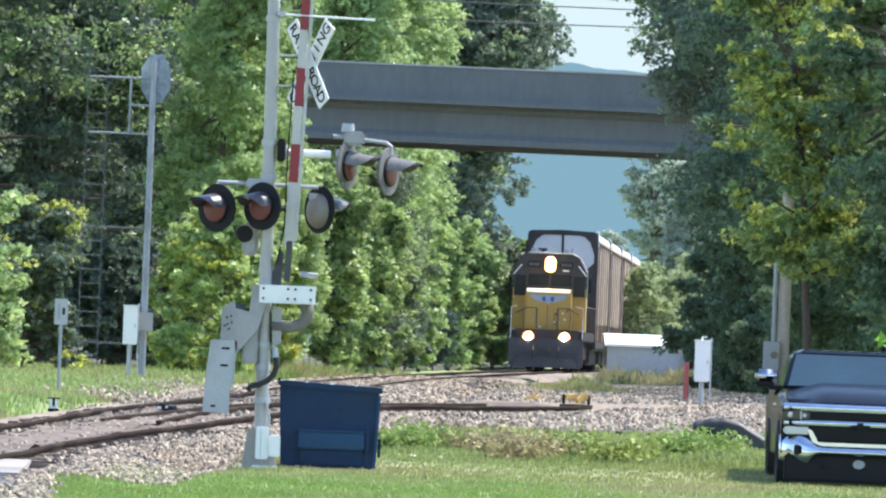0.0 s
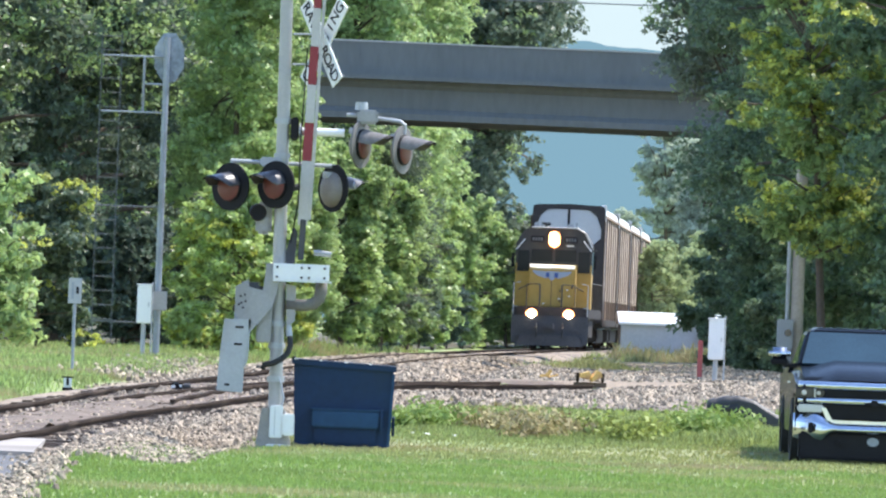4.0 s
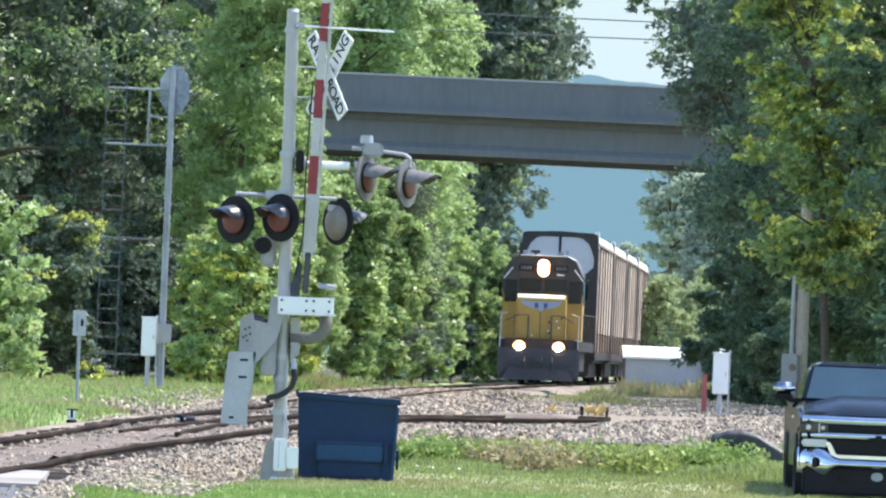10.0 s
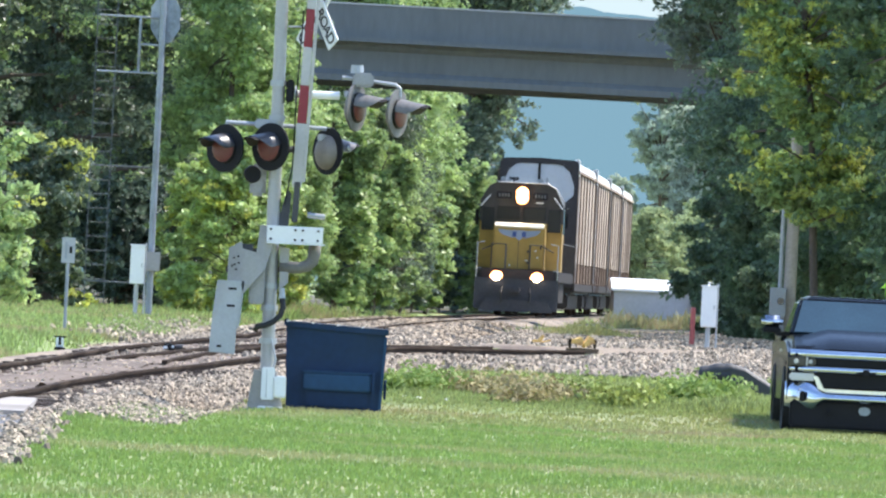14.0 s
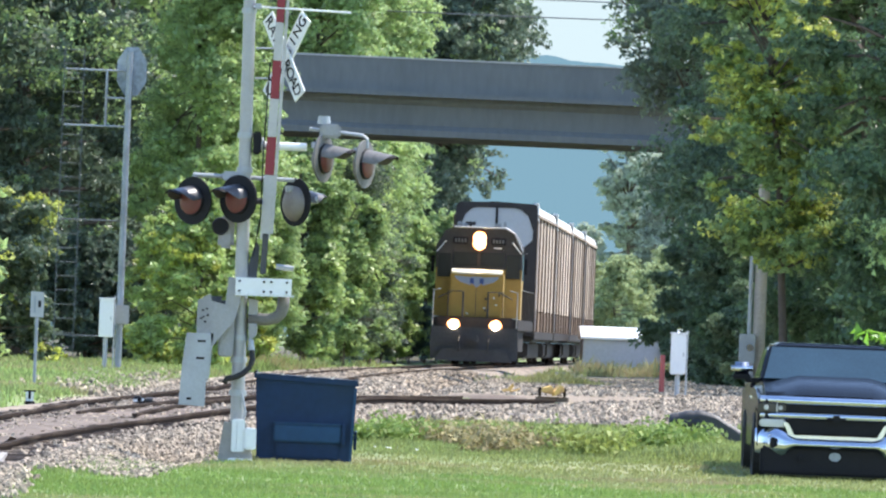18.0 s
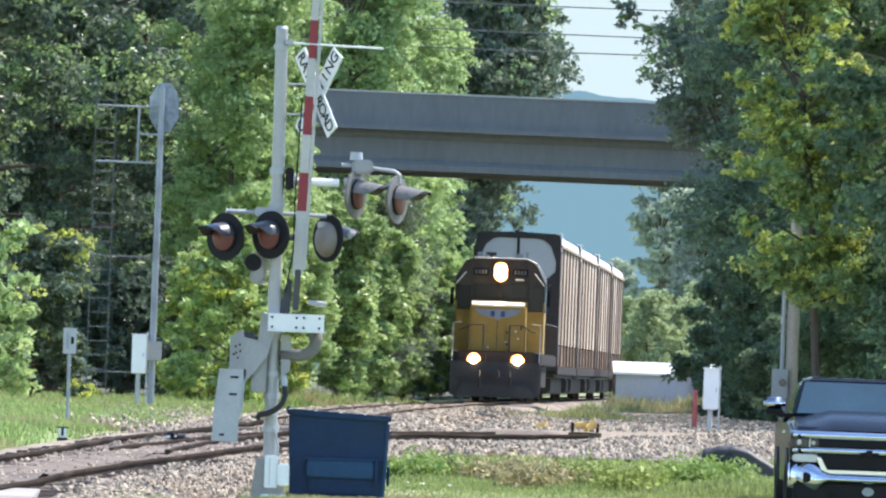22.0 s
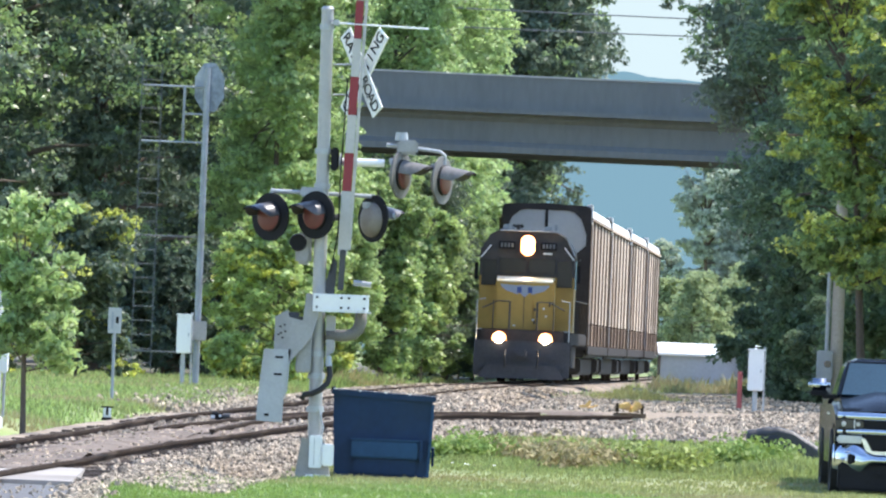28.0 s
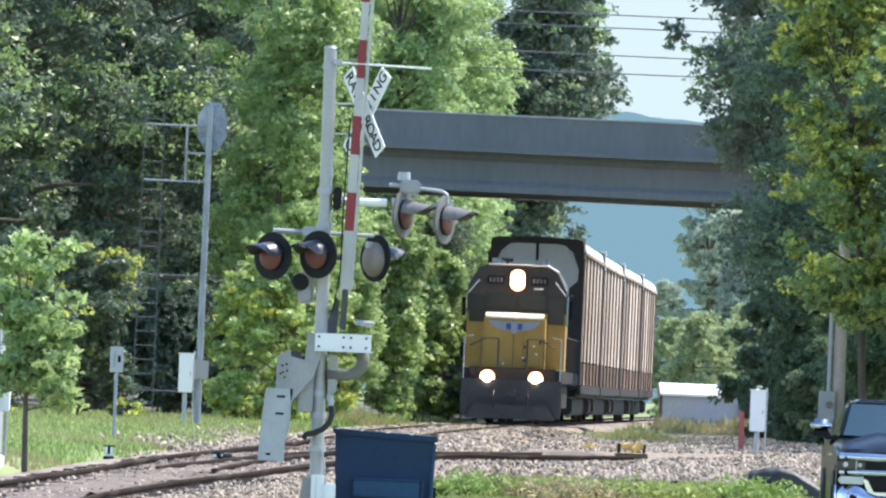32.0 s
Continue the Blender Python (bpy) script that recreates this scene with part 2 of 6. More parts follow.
def T(a, b, r0, r1=None, seg=12):
    return tube(bmesh.new(), a, b, r0, r1, seg)


def bent(bm, pts, r, seg=8):
    """One continuous round bar along the points."""
    P = [Vector(p) for p in pts]
    rings = []
    side = None
    for i, p in enumerate(P):
        d = (P[min(i + 1, len(P) - 1)] - P[max(i - 1, 0)]).normalized()
        if side is None:
            side = d.orthogonal().normalized()
        side = (side - d * side.dot(d)).normalized()
        up = d.cross(side)
        rings.append([bm.verts.new(p + r * (side * math.cos(2 * math.pi * k / seg) + up * math.sin(2 * math.pi * k / seg))) for k in range(seg)])
    for a, c in zip(rings[:-1], rings[1:]):
        for k in range(seg):
            q = (k + 1) % seg
            bm.faces.new((a[k], a[q], c[q], c[k]))
    bm.faces.new(rings[0][::-1])
    bm.faces.new(rings[-1])
    return bm


def prism(bm, outline, y0, y1):
    """An outline in x, z pulled from y0 to y1."""
    a = [bm.verts.new((x, y0, z)) for x, z in outline]
    b = [bm.verts.new((x, y1, z)) for x, z in outline]
    n = len(outline)
    fs = [bm.faces.new(a), bm.faces.new(b[::-1])]
    for i in range(n):
        j = (i + 1) % n
        fs.append(bm.faces.new((a[j], a[i], b[i], b[j])))
    bmesh.ops.recalc_face_normals(bm, faces=fs)
    return bm


def side_prism(bm, outline, x0, x1):
    """An outline in y, z pulled from x0 to x1."""
    a = [bm.verts.new((x0, y, z)) for y, z in outline]
    b = [bm.verts.new((x1, y, z)) for y, z in outline]
    n = len(outline)
    fs = [bm.faces.new(a), bm.faces.new(b[::-1])]
    for i in range(n):
        j = (i + 1) % n
        fs.append(bm.faces.new((a[j], a[i], b[i], b[j])))
    bmesh.ops.recalc_face_normals(bm, faces=fs)
    return bm


# ---------------- the lie of the land and the tracks ----------------
def ease(t):
    t = min(max(t, 0.0), 1.0)
    return t * t * (3 - 2 * t)


def lerp_table(table, y):
    for (a, p), (b, q) in zip(table[:-1], table[1:]):
        if y <= b:
            return p + (q - p) * max(0.0, (y - a) / (b - a))
    return table[-1][1]


def smooth_table(table, y, w=9.0):
    return sum(lerp_table(table, y + w * k / 4.0) for k in range(-4, 5)) / 9.0


RISE = ((60, 0.35), (118, 0.36), (130, 0.41), (152, 0.66), (170, 0.75), (210, 0.93), (250, 0.945), (6000, 0.945))
SPUR = ((96.0, -5.7), (105.0, -5.35), (131.0, -4.75), (146.0, -3.2), (160.0, -2.2), (173.0, -1.1), (182.0, 0.35), (192.0, 2.4), (200.0, 4.0))
SPUR_DIP = ((0, 0.0), (170, 0.0), (192, 0.14), (230, 0.14))


def rail_z(y):
    return smooth_table(RISE, y)


def spur_x(y):
    return smooth_table(SPUR, y, 8.0)


def line_x(y):
    """Centre line of the main track, one with the stub track this side of the switch."""
    if y > 411.0:
        return 5.923 + 0.040 * (y - 411.0)
    x = 4.816e-5 * y * y + 0.0056 * y - 4.514
    if y < 200.0:
        x -= 5.1e-4 * (200.0 - y) ** 2
    if y < 153.0:
        x = spur_x(y) + (x - spur_x(y)) * max(0.0, (y - 118.0) / 35.0)
    return x


def spur_z(y):
    return rail_z(y) - smooth_table(SPUR_DIP, y)


def ground_z(x, y):
    z = rail_z(y) - 0.12
    # the lawn lies a little below the track bed
    z -= 0.07 * ease((x - spur_x(y) - 1.9) / 0.9) * ease((y - 90.0) / 20.0) * (1.0 - ease((y - 127.0) / 9.0))
    near = abs(x - line_x(y))
    if 96 < y < 196:
        near = min(near, abs(x - spur_x(y)))
    z -= 0.24 * (1.0 - ease((near - 2.1) / 1.3)) * ease((y - 118.0) / 6.0)
    if y > 128:
        z += 0.06 * ease((abs(x - line_x(y)) - 4.0) / 6.0) * ease((y - 128.0) / 20.0)
        z += 0.04 * noise.noise((x * 0.35, y * 0.12, 0.0)) * ease((y - 128.0) / 20.0)
    return z


def strip(name, xs, ys, zf, mat, label, category=""):
    verts, faces = [], []
    for y in ys:
        for x in xs(y):
            verts.append((x, y, zf(x, y)))
    n = len(xs(ys[0]))
    for i in range(len(ys) - 1):
        for j in range(n - 1):
            a = i * n + j
            faces.append((a, a + 1, a + n + 1, a + n))
    ob = raw(name, verts, faces, mat)
    return tagged(ob, label, category or name, kind="structure")


gy = [-60, -20, 20] + list(range(50, 320, 3)) + list(range(320, 620, 20)) + [700, 850, 1100, 1500, 2200, 3400, 4600]
gx = [-1800, -700, -250, -100, -60, -40, -30, -25] + [-22 + 0.8 * i for i in range(56)] + [25, 30, 40, 60, 100, 250, 700, 1800]
ground = strip("ground", lambda y: gx, gy, ground_z, M_LAWN, "mown green lawn and rough grass around the tracks", "ground")


def bed(y, half, cx, cz):
    """Ballast profile across a track: shoulders sloping down from the ties."""
    return [(cx(y) + o, cz(y) + h) for o, h in ((-half - 0.9, -0.41), (-half, -0.11), (-0.75, -0.09), (0.75, -0.09), (half, -0.11), (half + 0.9, -0.41))]


def ballast(name, half, cx, cz, ys, label):
    verts, faces = [], []
    for y in ys:
        for k, (x, z) in enumerate(bed(y, half, cx, cz)):
            verts.append((x, y, z + (0.03 * noise.noise((x * 2, y * 0.7, 1.0)))))
    for i in range(len(ys) - 1):
        for j in range(5):
            a = i * 6 + j
            faces.append((a, a + 1, a + 7, a + 6))
    return tagged(raw(name, verts, faces, M_BALLAST), label, "ballast", kind="structure")


ballast("ballast_main", 1.7, line_x, rail_z, [90 + 2 * i for i in range(270)], "pinkish grey crushed stone ballast under the main track")
ballast("ballast_spur", 1.7, spur_x, lambda y: spur_z(y) - 0.012 - 0.08 * ease((y - 158.0) / 14.0), [125 + 2 * i for i in range(35)], "grey crushed stone ballast under the stub track")


def rail_profile(name, fx, fz, y0, y1, step, parent):
    sec = ((-0.07, -0.16), (0.07, -0.16), (0.07, -0.145), (0.012, -0.12), (0.012, -0.045), (0.037, -0.035), (0.037, 0.0), (-0.037, 0.0), (-0.037, -0.035), (-0.012, -0.045), (-0.012, -0.12), (-0.07, -0.145))
    verts, faces = [], []
    n = len(sec)
    ys = [y0 + step * i for i in range(int((y1 - y0) / step) + 1)]
    for y in ys:
        for dx, dz in sec:
            verts.append((fx(y) + dx, y, fz(y) + dz + 0.16 + 0.022 * noise.noise((fx(y) * 0.1, y * 0.19, 5.0)) * (y < 205)))
    for i in range(len(ys) - 1):
        for j in range(n):
            a, b = i * n + j, i * n + (j + 1) % n
            faces.append((a, b, b + n, a + n))
    faces += [tuple(range(n))[::-1], tuple(range((len(ys) - 1) * n, len(ys) * n))]
    return raw(name, verts, faces, M_RAIL, parent)


M_DIRT = material("track_dirt", (0.165, 0.128, 0.098), 0.95, vary=0.5, scale=2.5, fine=14.0, bump=1.0, dirt=(0.10, 0.075, 0.055), dirt_at=0.52)
for nm, cx, cz, y0, y1 in (("track_dirt_main", line_x, rail_z, 112, 246), ("track_dirt_spur", spur_x, lambda y: spur_z(y) - 0.012 - 0.08 * ease((y - 158.0) / 14.0), 130, 194)):
    strip(nm, lambda y, cx=cx: [cx(y) - 0.66 + 0.22 * k for k in range(7)], [y0 + 0.5 * k for k in range(2 * (y1 - y0))],
          lambda x, y, cz=cz: cz(y) - 0.088 + 0.04 * (1 - ease((y - 150.0) / 12.0)) * ease((x - line_x(y) + 0.45) / 0.4) + 0.05 * noise.noise((x * 1.9, y * 0.9, 3.0)) + 0.03 * noise.noise((x * 5.0, y * 2.1, 8.0)),
          M_DIRT, "brown dirty fouled ballast between the rails", "dirt")


track_main = thing("railway_track", "rusty steel railway track on wooden ties and ballast", "track", kind="structure")
track_spur = thing("stub_track", "rusty stub siding track ending at a yellow stop", "track", kind="structure")
for s in (-0.7175, 0.7175):
    rail_profile("rail", lambda y, s=s: line_x(y) + s, lambda y: rail_z(y) - 0.16, 92 if s < 0 else 144, 620, 3, track_main)
    rail_profile("rail", lambda y, s=s: spur_x(y) + s, lambda y: spur_z(y) - 0.16, 144 if s < 0 else 92, 194, 3, track_spur)


# ---------------- overpass ----------------
def overpass():
    y0, y1 = 321.6, 331.2
    br = thing("overpass", "grey weathered concrete road overpass with solid parapets", "bridge", 0, 0, 0, kind="structure")
    xa, xb = -34.0, 42.0
    tilt = -0.004   # falls gently to the right

    def z(x, h):
        return h + tilt * (x - 4.0)
    for y, out in ((y0, -1), (y1, 1)):
        # parapet panels with joints
        x = xa
        while x < xb - 0.1:
            w = 4.0
            bm = bmesh.new()
            prism(bm, [(x + 0.005, z(x, 9.56)), (x + w - 0.005, z(x + w, 9.56)), (x + w - 0.005, z(x + w, 10.6)), (x + 0.005, z(x, 10.6))], y - 0.14, y + 0.14)
            part("parapet_panel", bm, M_CONC, br)
            x += w
        bm = bmesh.new()
        prism(bm, [(xa, z(xa, 9.5)), (xb, z(xb, 9.5)), (xb, z(xb, 10.58)), (xa, z(xa, 10.58))], y - 0.11, y + 0.11)
        part("parapet_core", bm, M_CONC, br)
        bm = bmesh.new()
        prism(bm, [(xa, z(xa, 9.42)), (xb, z(xb, 9.42)), (xb, z(xb, 9.56)), (xa, z(xa, 9.56))], y + out * 0.22 - 0.2, y + out * 0.22 + 0.2)
        part("deck_edge", bm, M_CONC, br)
        bm = bmesh.new()
        prism(bm, [(xa, z(xa, 10.595)), (xb, z(xb, 10.595)), (xb, z(xb, 10.65)), (xa, z(xa, 10.65))], y - 0.18, y + 0.18)
        part("coping", bm, M_CONC_LT, br)
    bm = bmesh.new()
    prism(bm, [(xa, z(xa, 9.32)), (xb, z(xb, 9.32)), (xb, z(xb, 9.5)), (xa, z(xa, 9.5))], y0 + 0.02, y1 - 0.02)
    part("deck", bm, M_CONC, br)
    for k in range(4):
        yy = y0 + 0.25 + k * (y1 - y0 - 0.5) / 3
        bm = bmesh.new()
        # girder with a bottom flange
        sec = [(-0.3, 0), (0.3, 0), (0.3, 0.2), (0.1, 0.36), (0.1, 0.98), (0.25, 1.1), (0.25, 1.16), (-0.25, 1.16), (-0.25, 1.1), (-0.1, 0.98), (-0.1, 0.36), (-0.3, 0.2)]
        a = [bm.verts.new((xa, yy + p, z(xa, 8.17) + q)) for p, q in sec]
        b = [bm.verts.new((xb, yy + p, z(xb, 8.17) + q)) for p, q in sec]
        for i in range(len(sec)):
            j = (i + 1) % len(sec)
            bm.faces.new((a[i], a[j], b[j], b[i]))
        bm.faces.new(a[::-1])
        bm.faces.new(b)
        bmesh.ops.recalc_face_normals(bm, faces=bm.faces)
        part("girder", bm, M_CONC, br)
    for xx in (-16.0, 20.0):
        bm = B(xx - 0.6, xx + 0.6, y0 + 0.2, y1 - 0.2, 7.3, 8.2, 0.05)
        part("pier_cap", bm, M_CONC, br)
        for yy in (y0 + 1.5, y1 - 1.5):
            part("pier_column", T((xx, yy, 0.3), (xx, yy, 7.35), 0.5, seg=16), M_CONC, br)
    return br


overpass()


# ---------------- trees ----------------
def leaves_mesh(name, seed, lobes, n, size, mat, tips=0.0, fill=0.2, tuft_r=0.27):
    """A crown: tufts of leaves over a set of lobes (x, y, z, rx, ry, rz), with gaps between the tufts and a sparse inner mass."""
    rng = np.random.default_rng(seed)
    L = np.array(lobes, float)
    w = (L[:, 3] * L[:, 4] * L[:, 5]) ** (2 / 3)
    w = w / w.sum()
    nt = max(n // 26, 4)
    k = rng.choice(len(L), nt, p=w)
    d = rng.normal(size=(nt, 3))
    d[:, 2] = np.abs(d[:, 2]) * np.where(rng.random(nt) < 0.34, -1.0, 1.0)
    d /= np.linalg.norm(d, axis=1)[:, None]
    out = rng.uniform(0.2, 1.0, nt) ** 0.6 * 1.42
    tc = L[k, :3] + d * L[k, 3:] * out[:, None]
    tr = np.clip(L[k, 3] * tuft_r, size * 1.2, 0.45) * rng.uniform(0.5, 1.5, nt)
    # leaves of a tuft: a drooping cap, fuller on its upper side
    m = int(n * (1 - fill))
    t = rng.integers(0, nt, m)
    q = rng.normal(size=(m, 3))
    q /= np.linalg.norm(q, axis=1)[:, None]
    q[:, 2] = np.where(rng.random(m) < 0.75, np.abs(q[:, 2]), q[:, 2])
    shell = rng.uniform(0.25, 1.0, m) ** 0.45
    off = q * (tr[t] * shell)[:, None] * np.array((1.15, 1.15, 0.62))
    off[:, 2] -= 0.28 * (off[:, 0] ** 2 + off[:, 1] ** 2) / np.maximum(tr[t], 0.02)
    c1 = tc[t] + off
    n1 = q * 0.45 + d[t] * 0.3 + rng.normal(size=(m, 3)) * 0.75 + np.array((0, 0, 0.25))
    # inner leaves
    r = n - m
    kk = rng.choice(len(L), r, p=w)
    u3 = rng.normal(size=(r, 3))
    u3 /= np.linalg.norm(u3, axis=1)[:, None]
    c2 = L[kk, :3] + u3 * L[kk, 3:] * (rng.random(r) ** 0.5 * 0.8)[:, None]
    n2 = rng.normal(size=(r, 3))
    c, nrm = np.concatenate([c1, c2]), np.concatenate([n1, n2])
    nrm /= np.linalg.norm(nrm, axis=1)[:, None]
    u = np.cross(nrm, rng.normal(size=(n, 3)))
    u /= np.linalg.norm(u, axis=1)[:, None]
    v = np.cross(nrm, u)
    sz = size * rng.uniform(0.45, 1.5, n)[:, None]
    sz[m:] *= 1.5
    V = np.stack([c - u * sz * 0.6 - v * sz * 0.22, c + v * sz * 0.48, c + u * sz * 0.75 - v * sz * 0.2], 1).reshape(-1, 3)
    me = bpy.data.meshes.new(name)
    me.vertices.add(3 * n)
    me.vertices.foreach_set("co", V.ravel())
    me.loops.add(3 * n)
    me.loops.foreach_set("vertex_index", np.arange(3 * n))
    me.polygons.add(n)
    me.polygons.foreach_set("loop_start", np.arange(n) * 3)
    me.polygons.foreach_set("loop_total", np.full(n, 3))
    for q in mat if isinstance(mat, (list, tuple)) else (mat,):
        me.materials.append(q)
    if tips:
        # some tufts, mostly outer ones, take a lighter leaf colour painted as sunlit
        lit_tuft = (rng.random(nt) < 0.3 * tips) | ((rng.random(len(L)) < tips)[k] & (out > 0.9) & (rng.random(nt) < 0.75))
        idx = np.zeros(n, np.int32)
        idx[:m] = lit_tuft[t]
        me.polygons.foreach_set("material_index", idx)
    me.update(calc_edges=True)
    return me


def make_tree(name, label, h, spread, low, seed, mat, n, size, trunk=0.22, lobes_n=16, group="", lean=0.0, tips=0.0):
    """A tree: height h, crown half-width spread, crown down to the height low."""
    rng = random.Random(seed)
    root = thing(name, label, "tree" if h > 3.2 else "shrub", group=group)
    bm = bmesh.new()
    top = Vector((rng.uniform(-0.4, 0.4) + lean, rng.uniform(-0.4, 0.4), h * 0.8))
    mid = Vector((top.x * 0.35, top.y * 0.35, h * 0.4))
    tube(bm, (0, 0, -0.3), mid, trunk, trunk * 0.65, 9)
    tube(bm, mid, top, trunk * 0.65, trunk * 0.2, 8)
    lobes = []
    lobes_n = int(lobes_n * 2.3)
    for i in range(lobes_n):
        f = (i + rng.random()) / lobes_n
        z = low + (h - low) * (0.03 + 0.93 * f)
        g = (1.0 - abs((f - 0.42) / 0.66) ** 2.4) ** 0.5
        a = i * 2.4 + rng.uniform(-0.7, 0.7)
        stray = rng.random() < 0.22
        rr = spread * g * (rng.uniform(0.85, 1.12) if stray else rng.uniform(0.2, 0.86))
        r = spread * (rng.uniform(0.12, 0.2) if stray else rng.uniform(0.2, 0.42)) * (0.65 + 0.35 * g)
        p = Vector((math.cos(a) * rr + lean * f, math.sin(a) * rr, z))
        lobes.append((p.x, p.y, p.z, r, r, r * rng.uniform(0.5, 0.85)))
        base = mid.lerp(top, max(0.0, f * 0.9 - 0.1)) if z > mid.z else Vector((0, 0, 0)).lerp(mid, min(1, z / max(mid.z, 0.1)) * 0.9)
        knee = base.lerp(p, 0.55) + Vector((0, 0, rng.uniform(0.0, 0.3)))
        tube(bm, base, knee, trunk * 0.3, trunk * 0.18, 6)
        tube(bm, knee, p, trunk * 0.18, trunk * 0.06, 5)
    part("trunk", bm, M_BARK, root)
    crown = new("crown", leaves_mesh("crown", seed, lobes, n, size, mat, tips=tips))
    crown.parent = root
    return root


def place(root, x, y, rz=0.0, s=1.0, sz=None):
    root.matrix_basis = pose(x, y, ground_z(x, y), 0, 0, rz) @ Matrix.Diagonal((s, s, sz or s, 1))
    return root


def again(root, x, y, rz=0.0, s=1.0, sz=None):
    c = copy_thing(root, Matrix.Identity(4))
    return place(c, x, y, rz, s, sz)


LEFT_WOOD, RIGHT_WOOD, SCRUB = "trees west of the track", "trees east of the track", "young trees beside the track"
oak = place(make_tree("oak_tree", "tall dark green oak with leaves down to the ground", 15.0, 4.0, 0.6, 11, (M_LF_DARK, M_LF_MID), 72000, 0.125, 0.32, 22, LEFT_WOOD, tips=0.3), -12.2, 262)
again(oak, -9.6, 271, 80, 1.0)
again(oak, -15.0, 250, 150, 1.05)
again(oak, -8.0, 288, 200, 1.05)
again(oak, -13.5, 292, 250, 1.2)
again(oak, -5.6, 346, 120, 1.2)
again(oak, -9.5, 352, 10, 1.25)
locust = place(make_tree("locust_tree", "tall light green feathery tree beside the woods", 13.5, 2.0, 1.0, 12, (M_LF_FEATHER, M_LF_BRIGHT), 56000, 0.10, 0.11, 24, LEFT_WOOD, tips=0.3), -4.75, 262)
again(locust, -4.5, 276, 110, 1.05)
again(locust, -3.2, 286, 300, 0.5)
again(locust, -2.2, 340, 60, 1.35)
again(locust, -1.2, 347, 210, 1.1)
again(locust, -0.4, 356, 20, 1.15)
again(oak, -1.3, 337, 45, 0.5)
again(oak, -0.9, 350, 190, 0.5)
elm = place(make_tree("elm_tree", "broad dark green tree behind the overpass", 19.5, 4.3, 1.5, 13, (M_LF_DARK, M_LF_MID), 44000, 0.19, 0.35, 26, LEFT_WOOD, 2.6, tips=0.12), 0.9, 438)
again(elm, -2.6, 430, 140, 0.95)
again(elm, 1.2, 456, 12, 0.98)
again(elm, -1.6, 404, 70, 0.62)
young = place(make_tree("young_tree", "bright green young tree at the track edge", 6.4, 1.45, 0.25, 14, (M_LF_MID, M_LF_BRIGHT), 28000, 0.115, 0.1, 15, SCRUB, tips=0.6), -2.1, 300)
for x, y, r, s in ((-3.5, 292, 40, 0.95), (-1.0, 318, 90, 0.88), (-0.2, 340, 160, 0.72), (0.7, 366, 230, 0.86), (1.9, 396, 300, 0.95), (2.9, 424, 20, 0.9), (-5.0, 282, 130, 0.8), (4.2, 455, 50, 0.95), (5.4, 485, 170, 1.0), (6.8, 520, 250, 1.0), (3.0, 472, 110, 1.05)):
    again(young, x, y, r, s)
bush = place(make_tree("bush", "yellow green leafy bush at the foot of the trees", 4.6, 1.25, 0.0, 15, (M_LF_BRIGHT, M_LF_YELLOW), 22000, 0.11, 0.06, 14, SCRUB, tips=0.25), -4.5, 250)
again(bush, -5.35, 254, 250, 0.82)
again(bush, -3.45, 262, 30, 0.72)
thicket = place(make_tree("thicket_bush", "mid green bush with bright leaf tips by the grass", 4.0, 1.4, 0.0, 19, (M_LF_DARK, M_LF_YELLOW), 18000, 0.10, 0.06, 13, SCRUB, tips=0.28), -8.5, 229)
again(thicket, -9.9, 224, 100, 1.0)
again(thicket, -11.3, 230, 160, 1.0)
# shrubs added to darken the recess, its shade painted in their leaves
shade_shrub = place(make_tree("shade_shrub", "dark green shaded shrub under the tall trees", 3.4, 1.4, 0.0, 28, M_LF_RECESS, 14000, 0.11, 0.06, 11, LEFT_WOOD), -7.5, 264)
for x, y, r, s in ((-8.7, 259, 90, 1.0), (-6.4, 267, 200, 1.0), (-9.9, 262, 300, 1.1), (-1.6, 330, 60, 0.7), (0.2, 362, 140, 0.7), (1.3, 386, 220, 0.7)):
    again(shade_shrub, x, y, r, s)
sapling = place(make_tree("sapling", "small leafy tree with a bare thin trunk on the grass", 3.6, 0.95, 1.1, 16, (M_LF_MID, M_LF_BRIGHT), 7000, 0.085, 0.05, 9, "", tips=0.3), -5.96, 142)
# east side
maple = place(make_tree("maple_tree", "large dark green tree shading the track side", 16.0, 3.5, 0.4, 21, (M_LF_DEEP, M_LF_DARK), 60000, 0.115, 0.3, 22, RIGHT_WOOD, tips=0.14), 10.4, 256)
again(maple, 13.8, 246, 100, 1.0)
again(maple, 10.9, 272, 200, 1.05)
again(maple, 12.8, 296, 310, 1.15)
place(make_tree("ash_tree", "tall grey green tree with overhanging leafy upper branches", 18.0, 3.0, 8.0, 24, (M_LF_GREY, M_LF_MID), 40000, 0.125, 0.16, 24, RIGHT_WOOD, tips=0.1), 9.2, 300)
again(maple, 15.5, 262, 260, 1.1)
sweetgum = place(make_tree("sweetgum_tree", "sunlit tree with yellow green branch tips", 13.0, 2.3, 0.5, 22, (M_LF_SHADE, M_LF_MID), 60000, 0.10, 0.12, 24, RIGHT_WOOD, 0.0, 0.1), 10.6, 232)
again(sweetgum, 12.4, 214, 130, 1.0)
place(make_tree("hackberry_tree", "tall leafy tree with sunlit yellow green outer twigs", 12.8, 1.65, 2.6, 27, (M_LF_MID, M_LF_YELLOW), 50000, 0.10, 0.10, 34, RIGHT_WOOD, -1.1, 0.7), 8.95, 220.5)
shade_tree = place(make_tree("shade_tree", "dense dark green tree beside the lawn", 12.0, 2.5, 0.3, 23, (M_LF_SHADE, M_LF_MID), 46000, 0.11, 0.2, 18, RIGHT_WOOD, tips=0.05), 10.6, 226)
